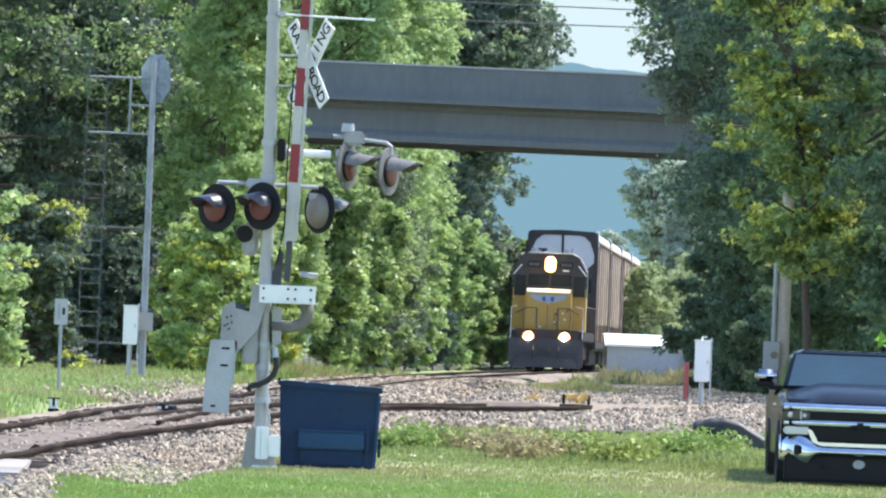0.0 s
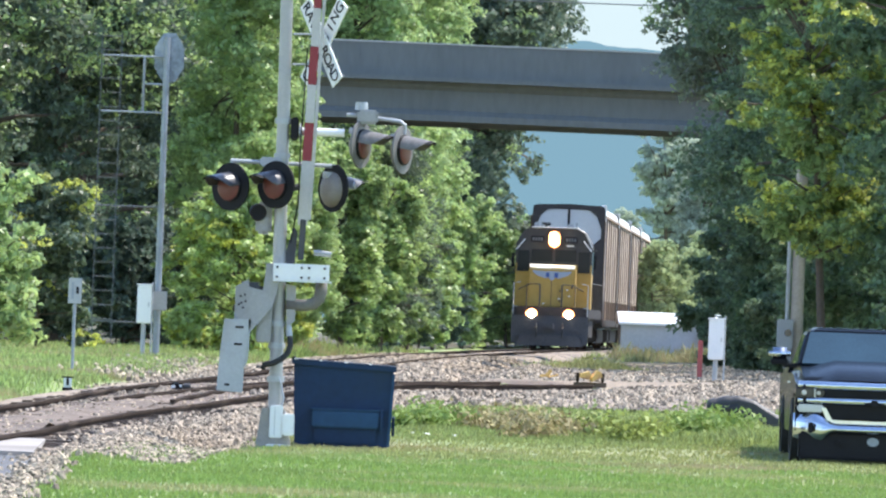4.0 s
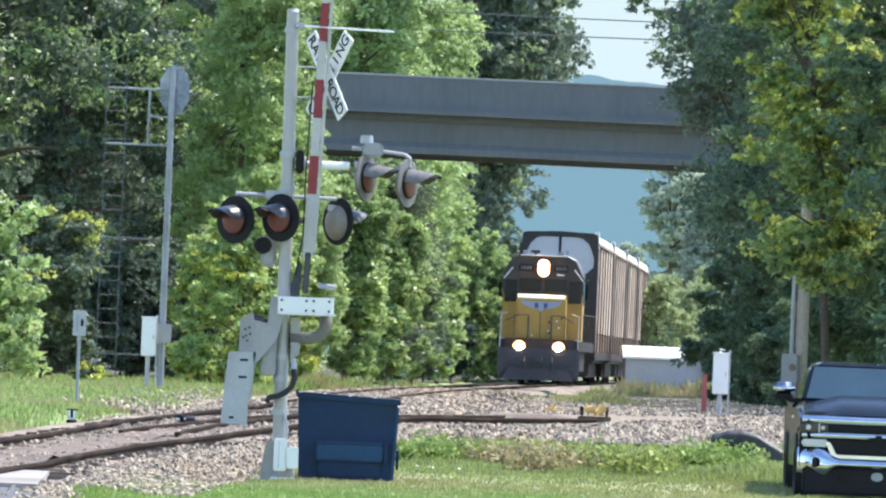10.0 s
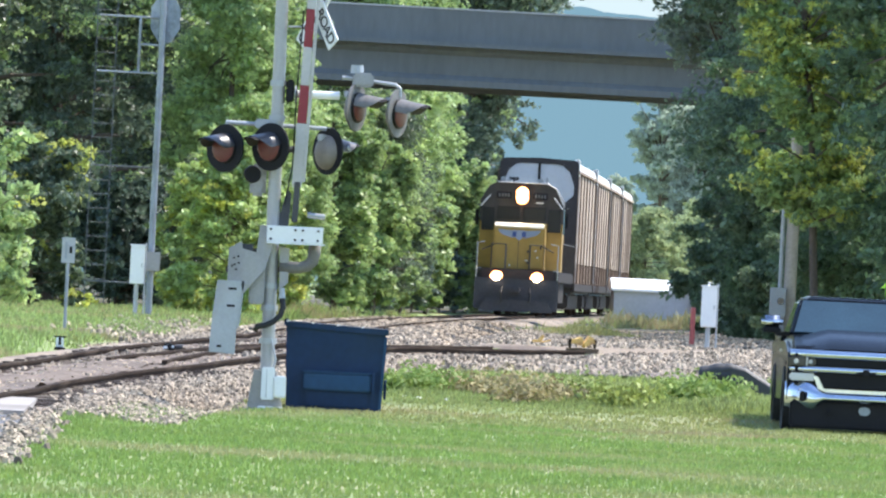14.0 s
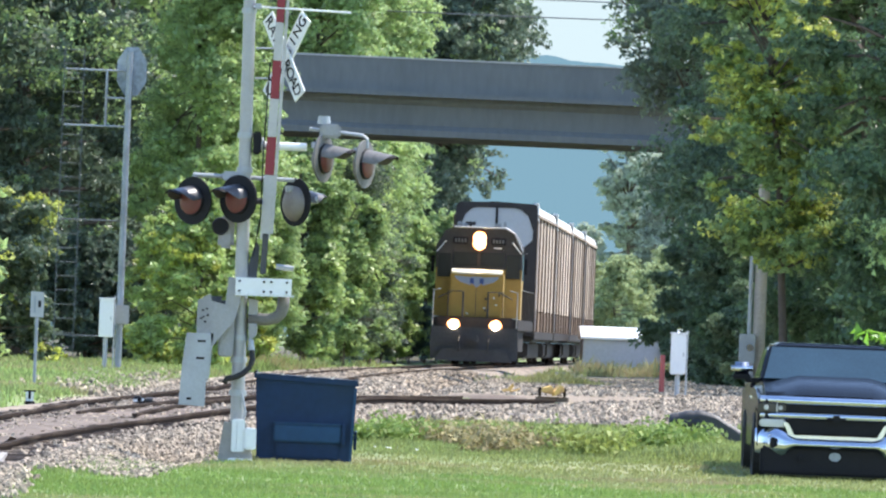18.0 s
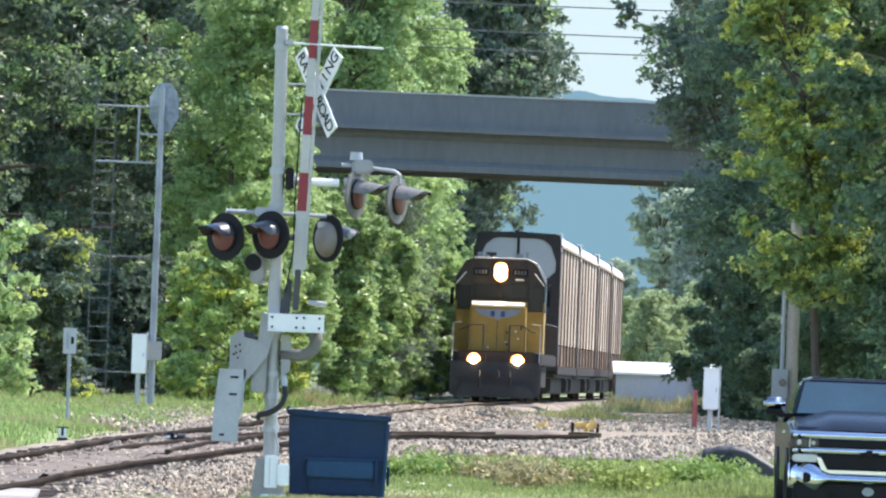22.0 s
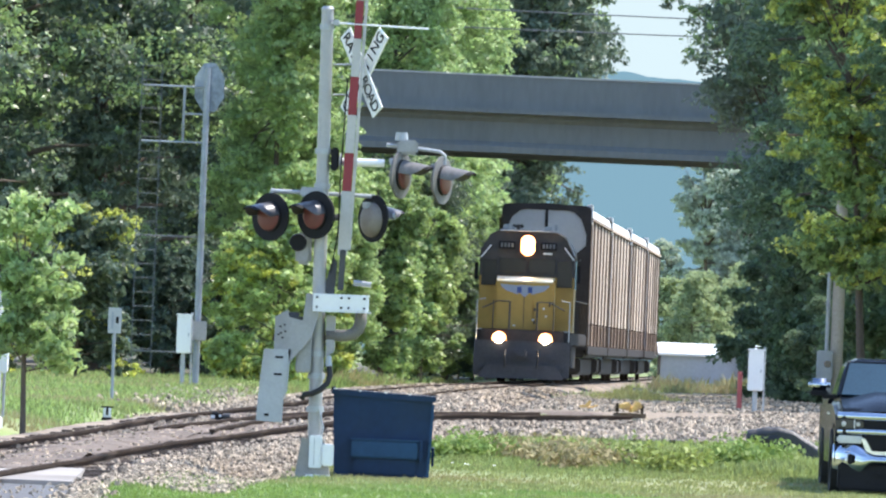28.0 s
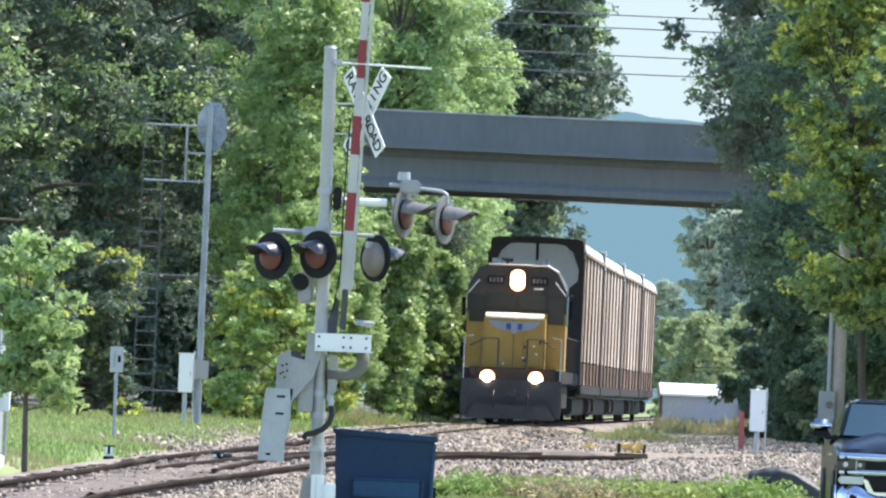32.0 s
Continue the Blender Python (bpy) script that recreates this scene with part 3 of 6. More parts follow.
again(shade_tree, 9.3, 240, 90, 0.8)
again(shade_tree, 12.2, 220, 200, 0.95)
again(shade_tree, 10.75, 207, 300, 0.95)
# dark bushes added to stand in for the shade beneath the crowns
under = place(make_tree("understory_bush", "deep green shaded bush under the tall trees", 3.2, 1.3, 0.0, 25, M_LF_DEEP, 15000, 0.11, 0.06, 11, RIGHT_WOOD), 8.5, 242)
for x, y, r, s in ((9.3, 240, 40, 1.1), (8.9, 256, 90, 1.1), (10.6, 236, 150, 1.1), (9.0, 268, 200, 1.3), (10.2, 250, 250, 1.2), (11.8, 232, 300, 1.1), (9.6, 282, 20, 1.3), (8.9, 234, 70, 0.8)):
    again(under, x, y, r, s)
# trees beyond the overpass, the haze before them put into their pale leaf colour
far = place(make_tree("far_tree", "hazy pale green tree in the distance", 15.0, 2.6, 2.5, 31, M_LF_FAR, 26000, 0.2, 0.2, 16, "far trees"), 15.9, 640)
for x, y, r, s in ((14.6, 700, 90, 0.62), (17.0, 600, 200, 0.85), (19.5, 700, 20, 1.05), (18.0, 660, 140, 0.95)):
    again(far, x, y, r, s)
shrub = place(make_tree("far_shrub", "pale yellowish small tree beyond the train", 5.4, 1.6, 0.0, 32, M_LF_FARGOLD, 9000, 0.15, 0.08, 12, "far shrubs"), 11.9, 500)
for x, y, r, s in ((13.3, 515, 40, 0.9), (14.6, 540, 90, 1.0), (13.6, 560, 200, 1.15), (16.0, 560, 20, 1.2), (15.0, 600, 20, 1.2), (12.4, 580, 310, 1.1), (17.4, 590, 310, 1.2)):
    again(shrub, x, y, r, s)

# far ridge, its blue haze put in as emission
rng = random.Random(5)
rv, rf = [], []
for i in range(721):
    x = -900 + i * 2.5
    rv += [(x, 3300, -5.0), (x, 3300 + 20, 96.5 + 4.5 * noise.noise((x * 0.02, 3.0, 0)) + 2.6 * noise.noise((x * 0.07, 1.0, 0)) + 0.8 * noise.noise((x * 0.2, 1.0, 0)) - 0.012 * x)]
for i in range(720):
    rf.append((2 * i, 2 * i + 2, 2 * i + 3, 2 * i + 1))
M_RIDGE = material("ridge_painted_haze", (0.008, 0.012, 0.014), 1.0, vary=0.06, scale=0.002, fine=0.02, spec=0.0, emit=(0.092, 0.165, 0.203, 1.0))
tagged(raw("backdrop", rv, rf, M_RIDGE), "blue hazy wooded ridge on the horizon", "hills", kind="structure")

# added backdrop sheet whose glow stands in for pale hazy sky over the ridge
sv, sf = [], []
for i in range(25):
    a = radians(-30 + 2.5 * i)
    sv += [(4200 * math.sin(a), 4200 * math.cos(a), 0.0), (4200 * math.sin(a), 4200 * math.cos(a), 520.0)]
for i in range(24):
    sf.append((2 * i, 2 * i + 2, 2 * i + 3, 2 * i + 1))
M_HAZE = material("pale_haze", (0.1, 0.1, 0.1), 1.0, vary=0.05, scale=0.002, fine=0.01, emit=(0.262, 0.318, 0.322, 1.0))
tagged(raw("backdrop_sky", sv, sf, M_HAZE), "pale hazy summer sky above the ridge", "sky", kind="structure")


# orange emission that stands in for the halo around the lit lamps
M_HALO = material("painted_lamp_halo", (0.8, 0.5, 0.3), 0.4, emit=(1.0, 0.33, 0.08, 2.2))


# ---------------- the train ----------------
def locomotive(label):
    lo = thing("locomotive", label, "locomotive")
    part("frame", B(-1.5, 1.5, 0.55, 21.2, 1.22, 1.62, 0.04), M_ENDFRAME, lo)
    bm = bmesh.new()
    prism(bm, [(-1.5, 0.18), (1.5, 0.18), (1.52, 0.7), (1.5, 1.3), (-1.5, 1.3), (-1.52, 0.7)], 0.25, 0.5)
    part("pilot_plate", bm, M_PILOT, lo)
    bm = bmesh.new()
    prism(bm, [(-1.35, 0.12), (1.35, 0.12), (1.1, 0.55), (-1.1, 0.55)], 0.05, 0.26)
    part("snowplough", bm, M_PILOT, lo)
    cp = part("coupler", B(-0.16, 0.16, -0.35, 0.3, 0.78, 1.02, 0.04), M_PILOT, lo)
    for s in (-1, 1):
        hose = bent(bmesh.new(), [(s * 0.5, 0.2, 1.0), (s * 0.52, -0.05, 0.8), (s * 0.5, -0.05, 0.45)], 0.03, 6)
        part("air_hose", hose, M_RUBBER, lo)
        for k in range(4):
            part("step", B(s * 1.05 - 0.22, s * 1.05 + 0.22, 0.12 + 0.1 * k, 0.36 + 0.1 * k, 0.42 + 0.3 * k, 0.46 + 0.3 * k), M_PILOT, lo)
        # handrails on the front platform
        rail = bent(bmesh.new(), [(s * 1.46, 0.35, 1.3), (s * 1.46, 0.35, 2.55), (s * 1.2, 0.35, 2.6)], 0.022, 6)
        part("handrail", rail, M_GALV, lo)
        rail = bent(bmesh.new(), [(s * 0.45, 0.35, 1.62), (s * 0.45, 0.35, 2.55), (s * 0.95, 0.35, 2.55), (s * 0.95, 0.35, 1.62)], 0.02, 6)
        part("handrail", rail, M_LGREY, lo)
        rail = bent(bmesh.new(), [(s * 1.5, 4.4, 2.65), (s * 1.5, 20.9, 2.65)], 0.02, 6)
        for k in range(10):
            tube(rail, (s * 1.5, 4.4 + k * 1.83, 1.62), (s * 1.5, 4.4 + k * 1.83, 2.65), 0.018, seg=6)
        part("side_handrail", rail, M_LGREY, lo)
    # front end sheet below the platform
    part("end_sheet", B(-1.3, 1.3, 0.4, 0.56, 1.25, 1.66, 0.02), M_ENDFRAME, lo)
    # short hood (nose)
    bm = bmesh.new()
    prism(bm, [(-0.93, 1.62), (0.93, 1.62), (0.93, 3.12), (0.84, 3.24), (-0.84, 3.24), (-0.93, 3.12)], 0.95, 2.6)
    bmesh.ops.bevel(bm, geom=[e for e in bm.edges if all(v.co.y < 1.0 for v in e.verts)], offset=0.06, segments=2, affect="EDGES")
    nose = part("nose", bm, M_YELLOW, lo)
    part("nose_top", side_prism(bmesh.new(), [(0.93, 3.15), (0.93, 3.2), (1.22, 3.32), (2.58, 3.32), (2.58, 3.245), (1.05, 3.245)], -0.88, 0.88), M_NOSETOP, nose, "sloping top of the nose, painted pale for sunlight")
    part("nose_door", B(0.28, 0.86, 0.915, 0.955, 1.7, 2.72, 0.02), M_YELLOW, nose)
    for p in ((0.34, 2.3), (0.8, 2.45), (0.34, 1.9)):
        part("latch", B(p[0] - 0.03, p[0] + 0.03, 0.88, 0.915, p[1] - 0.05, p[1] + 0.05), M_LGREY, nose)
    # winged shield drawn as plain shapes
    for s in (-1, 1):
        bm = bmesh.new()
        prism(bm, [(s * 0.2, 3.04), (s * 0.78, 3.08), (s * 0.72, 2.98), (s * 0.6, 2.88), (s * 0.2, 2.76)], 0.93, 0.95)
        part("emblem_wing", bm, M_EMBLEM, nose)
        part("emblem_block", B(s * 0.17 - 0.07, s * 0.17 + 0.07, 0.915, 0.926, 2.82, 3.0), M_EMBLEM_DK, nose)
        # handrail posts and sand filler hatch before the nose
        rail = bent(bmesh.new(), [(s * 0.42, 0.42, 1.64), (s * 0.42, 0.42, 2.52), (s * 0.8, 0.42, 2.54), (s * 1.3, 0.42, 2.3)], 0.024, 6)
        part("nose_handrail", rail, M_LGREY, lo)
        part("cab_window", B(min(s * 0.98, s * 1.42), max(s * 0.98, s * 1.42), 2.545, 2.598, 3.06, 3.86, 0.0), M_DKGLASS, lo, "dark cab front window beside the nose")
        part("window_frame", B(min(s * 0.955, s * 1.445), max(s * 0.955, s * 1.445), 2.57, 2.599, 3.03, 3.89, 0.0), M_LGREY, lo)
        part("platform_tread", B(min(s * 0.95, s * 1.45), max(s * 0.95, s * 1.45), 0.56, 2.5, 1.625, 1.66, 0.0), M_GALV, lo)
    bm = bmesh.new()
    prism(bm, [(-0.2, 3.06), (0.2, 3.06), (0.2, 2.85), (0.0, 2.68), (-0.2, 2.85)], 0.926, 0.95)
    part("emblem_shield", bm, M_EMBLEM, nose)
    for x, z in ((0.62, 2.34), (0.3, 1.98), (0.7, 2.1), (-0.3, 1.78)):
        part("bright_latch", B(x - 0.035, x + 0.035, 0.885, 0.914, z - 0.03, z + 0.03, 0.008), M_WHITE, nose)
    part("nose_seam", B(-0.02, 0.0, 0.942, 0.952, 1.7, 3.1), M_PILOT, nose)
    # cab
    bm = bmesh.new()
    prism(bm, [(-1.5, 1.62), (1.5, 1.62), (1.5, 3.35), (-1.5, 3.35)], 2.6, 4.9)
    cab = part("cab", bm, M_YELLOW, lo)
    bm = bmesh.new()
    prism(bm, [(-1.5, 3.352), (1.5, 3.352), (1.5, 4.15), (1.2, 4.66), (0.85, 4.82), (-0.85, 4.82), (-1.2, 4.66), (-1.5, 4.15)], 2.58, 4.92)
    part("cab_roof", bm, M_LGREY, cab, "dark grey upper cab and roof")
    for x0, x1 in ((-0.88, -0.06), (0.06, 0.88)):
        part("windscreen", B(x0, x1, 2.54, 2.578, 3.46, 3.92, 0.0), M_DKGLASS, cab)
    for s in (-1, 1):
        part("side_window", B(s * 1.5 - 0.02, s * 1.5 + 0.02, 3.0, 4.5, 3.0, 3.9), M_DKGLASS, cab)
        part("number_board", B(s * 0.66 - 0.26, s * 0.66 + 0.26, 2.5, 2.6, 4.2, 4.44, 0.02), M_BLACK, cab)
        bm = bmesh.new()
        for k in range(4):
            box(bm, s * 0.66 - 0.2 + k * 0.11, s * 0.66 - 0.13 + k * 0.11, 2.485, 2.5, 4.25, 4.39)
        part("number_bars", bm, M_LADDER, cab)
        part("sun_visor", B(s * 1.52 - 0.12, s * 1.52 + 0.12, 3.0, 4.5, 3.93, 3.96), M_LGREY, cab)
        part("mirror", B(s * 1.62 - 0.06, s * 1.62 + 0.06, 2.9, 2.95, 3.2, 3.75), M_BLACK, cab)
        part("grab_rail", T((s * 1.16, 2.5, 4.3), (s * 1.48, 2.5, 3.9), 0.02), M_WHITE, cab)
    part("roof_front_rail", bent(bmesh.new(), [(-0.9, 2.5, 4.79), (0.9, 2.5, 4.79), (1.22, 2.5, 4.62), (1.5, 2.5, 4.05)], 0.03, 6), M_GALV, cab, "bright worn roof edge")
    for x, w2, h2 in ((-0.72, 0.09, 0.16), (-0.5, 0.05, 0.1), (0.62, 0.12, 0.13), (0.86, 0.05, 0.2)):
        part("roof_antenna", B(x - w2, x + w2, 2.7, 2.95, 4.825, 4.825 + h2, 0.02), M_GALV, cab)
    part("class_light", B(0.5, 0.78, 2.5, 2.579, 4.06, 4.11, 0.01), M_WHITE, cab)
    hb = part("headlight_box", B(-0.24, 0.24, 2.46, 2.6, 4.1, 4.54, 0.03), M_LGREY, lo)
    for z in (4.42, 4.23):
        bm = bmesh.new()
        tube(bm, (0, 2.44, z), (0, 2.38, z), 0.105, 0.115, 18)
        part("headlight", bm, M_HEAD, hb, "lit headlight")
        # added glowing disc, the headlight's halo
        part("lamp_disc", T((0, 2.458, z), (0, 2.45, z), 0.23, seg=20), M_HALO, hb)
    for s in (-1, 1):
        db = part("ditch_light_box", B(s * 0.73 - 0.14, s * 0.73 + 0.14, 0.3, 0.44, 1.2, 1.5, 0.02), M_PILOT, lo)
        part("ditch_light", T((s * 0.73, 0.28, 1.35), (s * 0.73, 0.22, 1.35), 0.125, seg=18), M_HEAD, db, "lit ditch light")
        # added glowing disc, the ditch light's halo
        part("lamp_disc", T((s * 0.73, 0.299, 1.35), (s * 0.73, 0.285, 1.35), 0.225, seg=20), M_HALO, db)
    # long hood
    bm = bmesh.new()
    prism(bm, [(-0.92, 1.62), (0.92, 1.62), (0.92, 4.05), (0.75, 4.3), (-0.75, 4.3), (-0.92, 4.05)], 4.92, 19.6)
    part("long_hood", bm, M_YELLOW, lo)
    part("hood_top", B(-0.8, 0.8, 5.0, 19.5, 4.3, 4.36), M_LGREY, lo)
    bm = bmesh.new()
    for k in range(3):
        tube(bm, (0, 16.0 + 1.3 * k, 4.36), (0, 16.0 + 1.3 * k, 4.62), 0.55, seg=16)
    part("radiator_fans", bm, M_LGREY, lo)
    part("exhaust_stack", B(-0.3, 0.3, 10.2, 11.2, 4.36, 4.6, 0.04), M_BLACK, lo)
    for k in range(9):
        for s in (-1, 1):
            part("hood_door", B(s * 0.93 - 0.015, s * 0.93 + 0.015, 6.0 + k * 1.2, 7.1 + k * 1.2, 1.9, 3.7, 0.01), M_YELLOW, lo)
    bm = bmesh.new()
    side_prism(bm, [(7.5, 0.5), (13.5, 0.5), (13.8, 1.2), (7.2, 1.2)], -1.35, 1.35)
    part("fuel_tank", bm, M_ENDFRAME, lo)
    for t0 in (2.0, 14.6):
        tr = part("truck_frame", B(-1.12, 1.12, t0, t0 + 4.4, 0.5, 0.85, 0.06), M_ENDFRAME, lo)
        for k in range(3):
            ws = bmesh.new()
            for s in (-1, 1):
                tube(ws, (s * 0.68, 0, 0), (s * 0.82, 0, 0), 0.5, seg=24)
            tube(ws, (-0.9, 0, 0), (0.9, 0, 0), 0.09, seg=10)
            part("wheelset", ws, M_RAIL, lo).location = (0, t0 + 0.5 + 1.7 * k, 0.5)
    bm = bmesh.new()
    tube(bm, (-0.35, 3.2, 4.82), (-0.35, 3.2, 4.9), 0.05)
    for k, s in enumerate((-0.12, 0.0, 0.12)):
        tube(bm, (-0.35 + s, 2.85 - 0.05 * k, 4.93), (-0.35 + s, 3.3, 4.93), 0.07, 0.025, 10)
    part("horn", bm, M_LGREY, lo)
    return lo


def autorack():
    c = thing("autorack_car", "tall tan enclosed car carrier wagon with bright metal roof", "rail car", group="car carrier wagons")
    Lc, W, H = 27.2, 1.5, 5.95
    part("underframe", B(-1.4, 1.4, 0.5, Lc - 0.5, 0.85, 1.15, 0.03), M_PILOT, c)
    bm = bmesh.new()
    prof = [(-W, 5.52), (W, 5.52), (W - 0.02, 5.7), (1.43, 5.85), (1.25, 5.91), (0.0, H), (-1.25, 5.91), (-1.43, 5.85), (-W + 0.02, 5.7)]
    prism(bm, prof, 0.12, Lc - 0.12)
    part("roof", bm, M_RACKROOF, c)
    # dark sheet added behind the panels to paint shadow lines in the gaps
    part("gap_backing", B(-W + 0.14, W - 0.14, 0.3, Lc - 0.3, 1.16, 5.45), M_RACKPOST, c, "dark backing behind the panels, painting the shade in the gaps")
    for s in (-1, 1):
        n = 12
        w = (Lc - 0.6) / n
        for k in range(n):
            y = 0.3 + k * w
            for lo_z, hi_z, mt, nm in ((2.02, 5.44, M_RACK, "side_panel"), (1.26, 1.98, M_RUSTPANEL, "lower_panel")):
                bm = bmesh.new()
                # flat sheet with a shallow crease, set back between the posts
                ya, yb = y + 0.06, y + w - 0.06
                sec = [(ya, 0.0), (ya + 0.48 * (yb - ya), 0.004), (ya + 0.5 * (yb - ya), -0.012), (ya + 0.52 * (yb - ya), 0.004), (yb, 0.0)]
                lo_r = [bm.verts.new((s * (W - 0.02 + d), q, lo_z)) for q, d in sec]
                hi_r = [bm.verts.new((s * (W - 0.02 + d), q, hi_z)) for q, d in sec]
                for a in range(len(sec) - 1):
                    bm.faces.new((lo_r[a], lo_r[a + 1], hi_r[a + 1], hi_r[a]) if s > 0 else (lo_r[a + 1], lo_r[a], hi_r[a], hi_r[a + 1]))
                bk = [bm.verts.new((s * (W - 0.13), q, z)) for q, z in ((ya, lo_z), (yb, lo_z), (yb, hi_z), (ya, hi_z))]
                bm.faces.new(bk)
                bm.faces.new([lo_r[0], hi_r[0], bk[3], bk[0]])
                bm.faces.new([lo_r[-1], bk[1], bk[2], hi_r[-1]])
                bm.faces.new(hi_r + [bk[2], bk[3]])
                bm.faces.new(lo_r[::-1] + [bk[0], bk[1]])
                bmesh.ops.recalc_face_normals(bm, faces=bm.faces)
                part(nm, bm, mt, c)
        for k in range(n + 1):
            y = 0.3 + k * w
            heavy = k in (0, n)
            d = 0.16 if heavy else 0.055
            # every other post is dark: the shade on its front face painted in
            part("side_post", B(s * W - 0.09, s * W + (0.024 if k % 2 == 0 else -0.02), y - d, y + d, 1.1, 5.455, 0.0), M_RACK if k % 2 else M_RACKPOST, c)
        part("ladder_rail", B(s * W + 0.042, s * W + 0.07, 0.18, 0.22, 1.3, 5.3), M_GALV, c)
        part("side_sill", B(s * W - 0.06, s * W + 0.05, 0.2, Lc - 0.2, 0.95, 1.25, 0.02), M_ENDFRAME, c)
        part("roof_rail", B(s * W - 0.05, s * W + 0.06, 0.15, Lc - 0.15, 5.46, 5.55, 0.0), M_RACK, c)
    for y0, y1 in ((0.0, 0.12), (Lc - 0.12, Lc)):
        # dark end frame with an arched opening filled by pale doors
        bm = bmesh.new()
        for k in (-1, 1):
            prism(bm, [(k * W, 1.1), (k * 0.9, 1.1), (k * 0.9, 4.2), (k * 1.34, 4.6), (k * 1.36, 4.95), (k * 1.16, 5.5), (k * 0.9, 5.72), (k * 0.7, 5.76), (k * 0.7, 5.96), (k * 1.3, 5.94), (k * 1.46, 5.89), (k * W, 5.76)], y0, y1)
        prism(bm, [(-0.7, 5.76), (0.7, 5.76), (0.7, 5.96), (0.0, 5.99), (-0.7, 5.96)], y0, y1)
        part("end_frame", bm, M_ENDFRAME, c)
        for x0, x1 in ((-1.4, -0.04), (0.04, 1.4)):
            bm = bmesh.new()
            xo, xi = (x0, x1) if x0 < 0 else (x1, x0)
            k = 1 if x0 < 0 else -1
            prism(bm, [(xo, 1.15), (xi, 1.15), (xi, 5.78), (xo + k * 0.6, 5.76), (xo + k * 0.25, 5.5), (xo, 4.95)], y0 + 0.03, y1 - 0.03)
            part("end_door", bm, M_RACKDOOR, c)
        part("door_bar", B(-0.045, 0.045, y0 - 0.01, y1 + 0.01, 1.15, 5.78), M_BLACK, c)
    for t0 in (1.6, Lc - 4.0):
        part("bogie", B(-1.28, 1.28, t0 - 0.2, t0 + 2.6, 0.3, 0.84, 0.06), M_ENDFRAME, c)
        for k in range(2):
            ws = bmesh.new()
            for s in (-1, 1):
                tube(ws, (s * 0.68, 0, 0), (s * 0.82, 0, 0), 0.42, seg=18)
            tube(ws, (-0.9, 0, 0), (0.9, 0, 0), 0.08, seg=8)
            part("wheelset", ws, M_RAIL, c).location = (0, t0 + 0.3 + 1.75 * k, 0.42)
    # dark block added under the car to fill in the shade there
    part("underside_fill", B(-1.1, 1.1, 4.6, Lc - 4.6, 0.25, 0.84, 0.05), M_ENDFRAME, c)
    for s in (1,):
        part("roof_end_cap", B(s * 1.45 - 0.12, s * 1.45 + 0.09, 0.13, 0.7, 5.3, 5.99, 0.03), M_RACKROOF, c)
    part("drawbar", B(-0.15, 0.15, -0.35, 0.5, 0.78, 1.0, 0.03), M_PILOT, c)
    return c


NOSE0, SPEED = 411.2, 3.317
lead = locomotive("yellow and grey diesel locomotive with lit headlights")
cars = [autorack()]
for i in range(3):
    cars.append(copy_thing(cars[0], Matrix.Identity(4)))


def on_track(front, length):
    """The pose of a rail vehicle whose front end is at y = front."""
    back = front + length
    xa, xb = line_x(front), line_x(back)
    return pose(xa, front, rail_z(front), 0, 0, -math.degrees(math.atan2(xb - xa, length)))


def motions():
    steps = [4.0 * k for k in range(9)]
    offset = 0.0
    for ob, length in [(lead, 21.6)] + [(c, 27.2) for c in cars]:
        walk(ob, [(t, on_track(NOSE0 - SPEED * t + offset, length)) for t in steps])
        for w in [o for o in ob.children if o.name.startswith("wheelset")]:
            x, y, r = w.location
            turns = [(0.2 * k, pose(x, y, r, math.degrees(SPEED * 0.2 * k / r))) for k in range(161)]
            walk(w, turns)
        offset += length + (0.3 if length < 25 else 0.75)


# ---------------- railway crossing signal ----------------
def lettering(text, size, m, parent, name="lettering", mat=None):
    cu = bpy.data.curves.new(name, "FONT")
    cu.body, cu.size, cu.extrude, cu.align_x, cu.align_y = text, size, 0.003, "CENTER", "CENTER"
    tmp = new("tmp", cu)
    me = bpy.data.meshes.new_from_object(tmp.evaluated_get(bpy.context.evaluated_depsgraph_get()))
    bpy.data.objects.remove(tmp)
    me.materials.clear()
    me.materials.append(mat or M_BLACK)
    ob = new(name, me)
    ob.parent = parent
    ob.matrix_basis = m
    return ob


def disc(bm, r, y0, y1, seg=28, x=0.0, z=0.0, r1=None):
    return tube(bm, (x, y0, z), (x, y1, z), r, r1, seg)


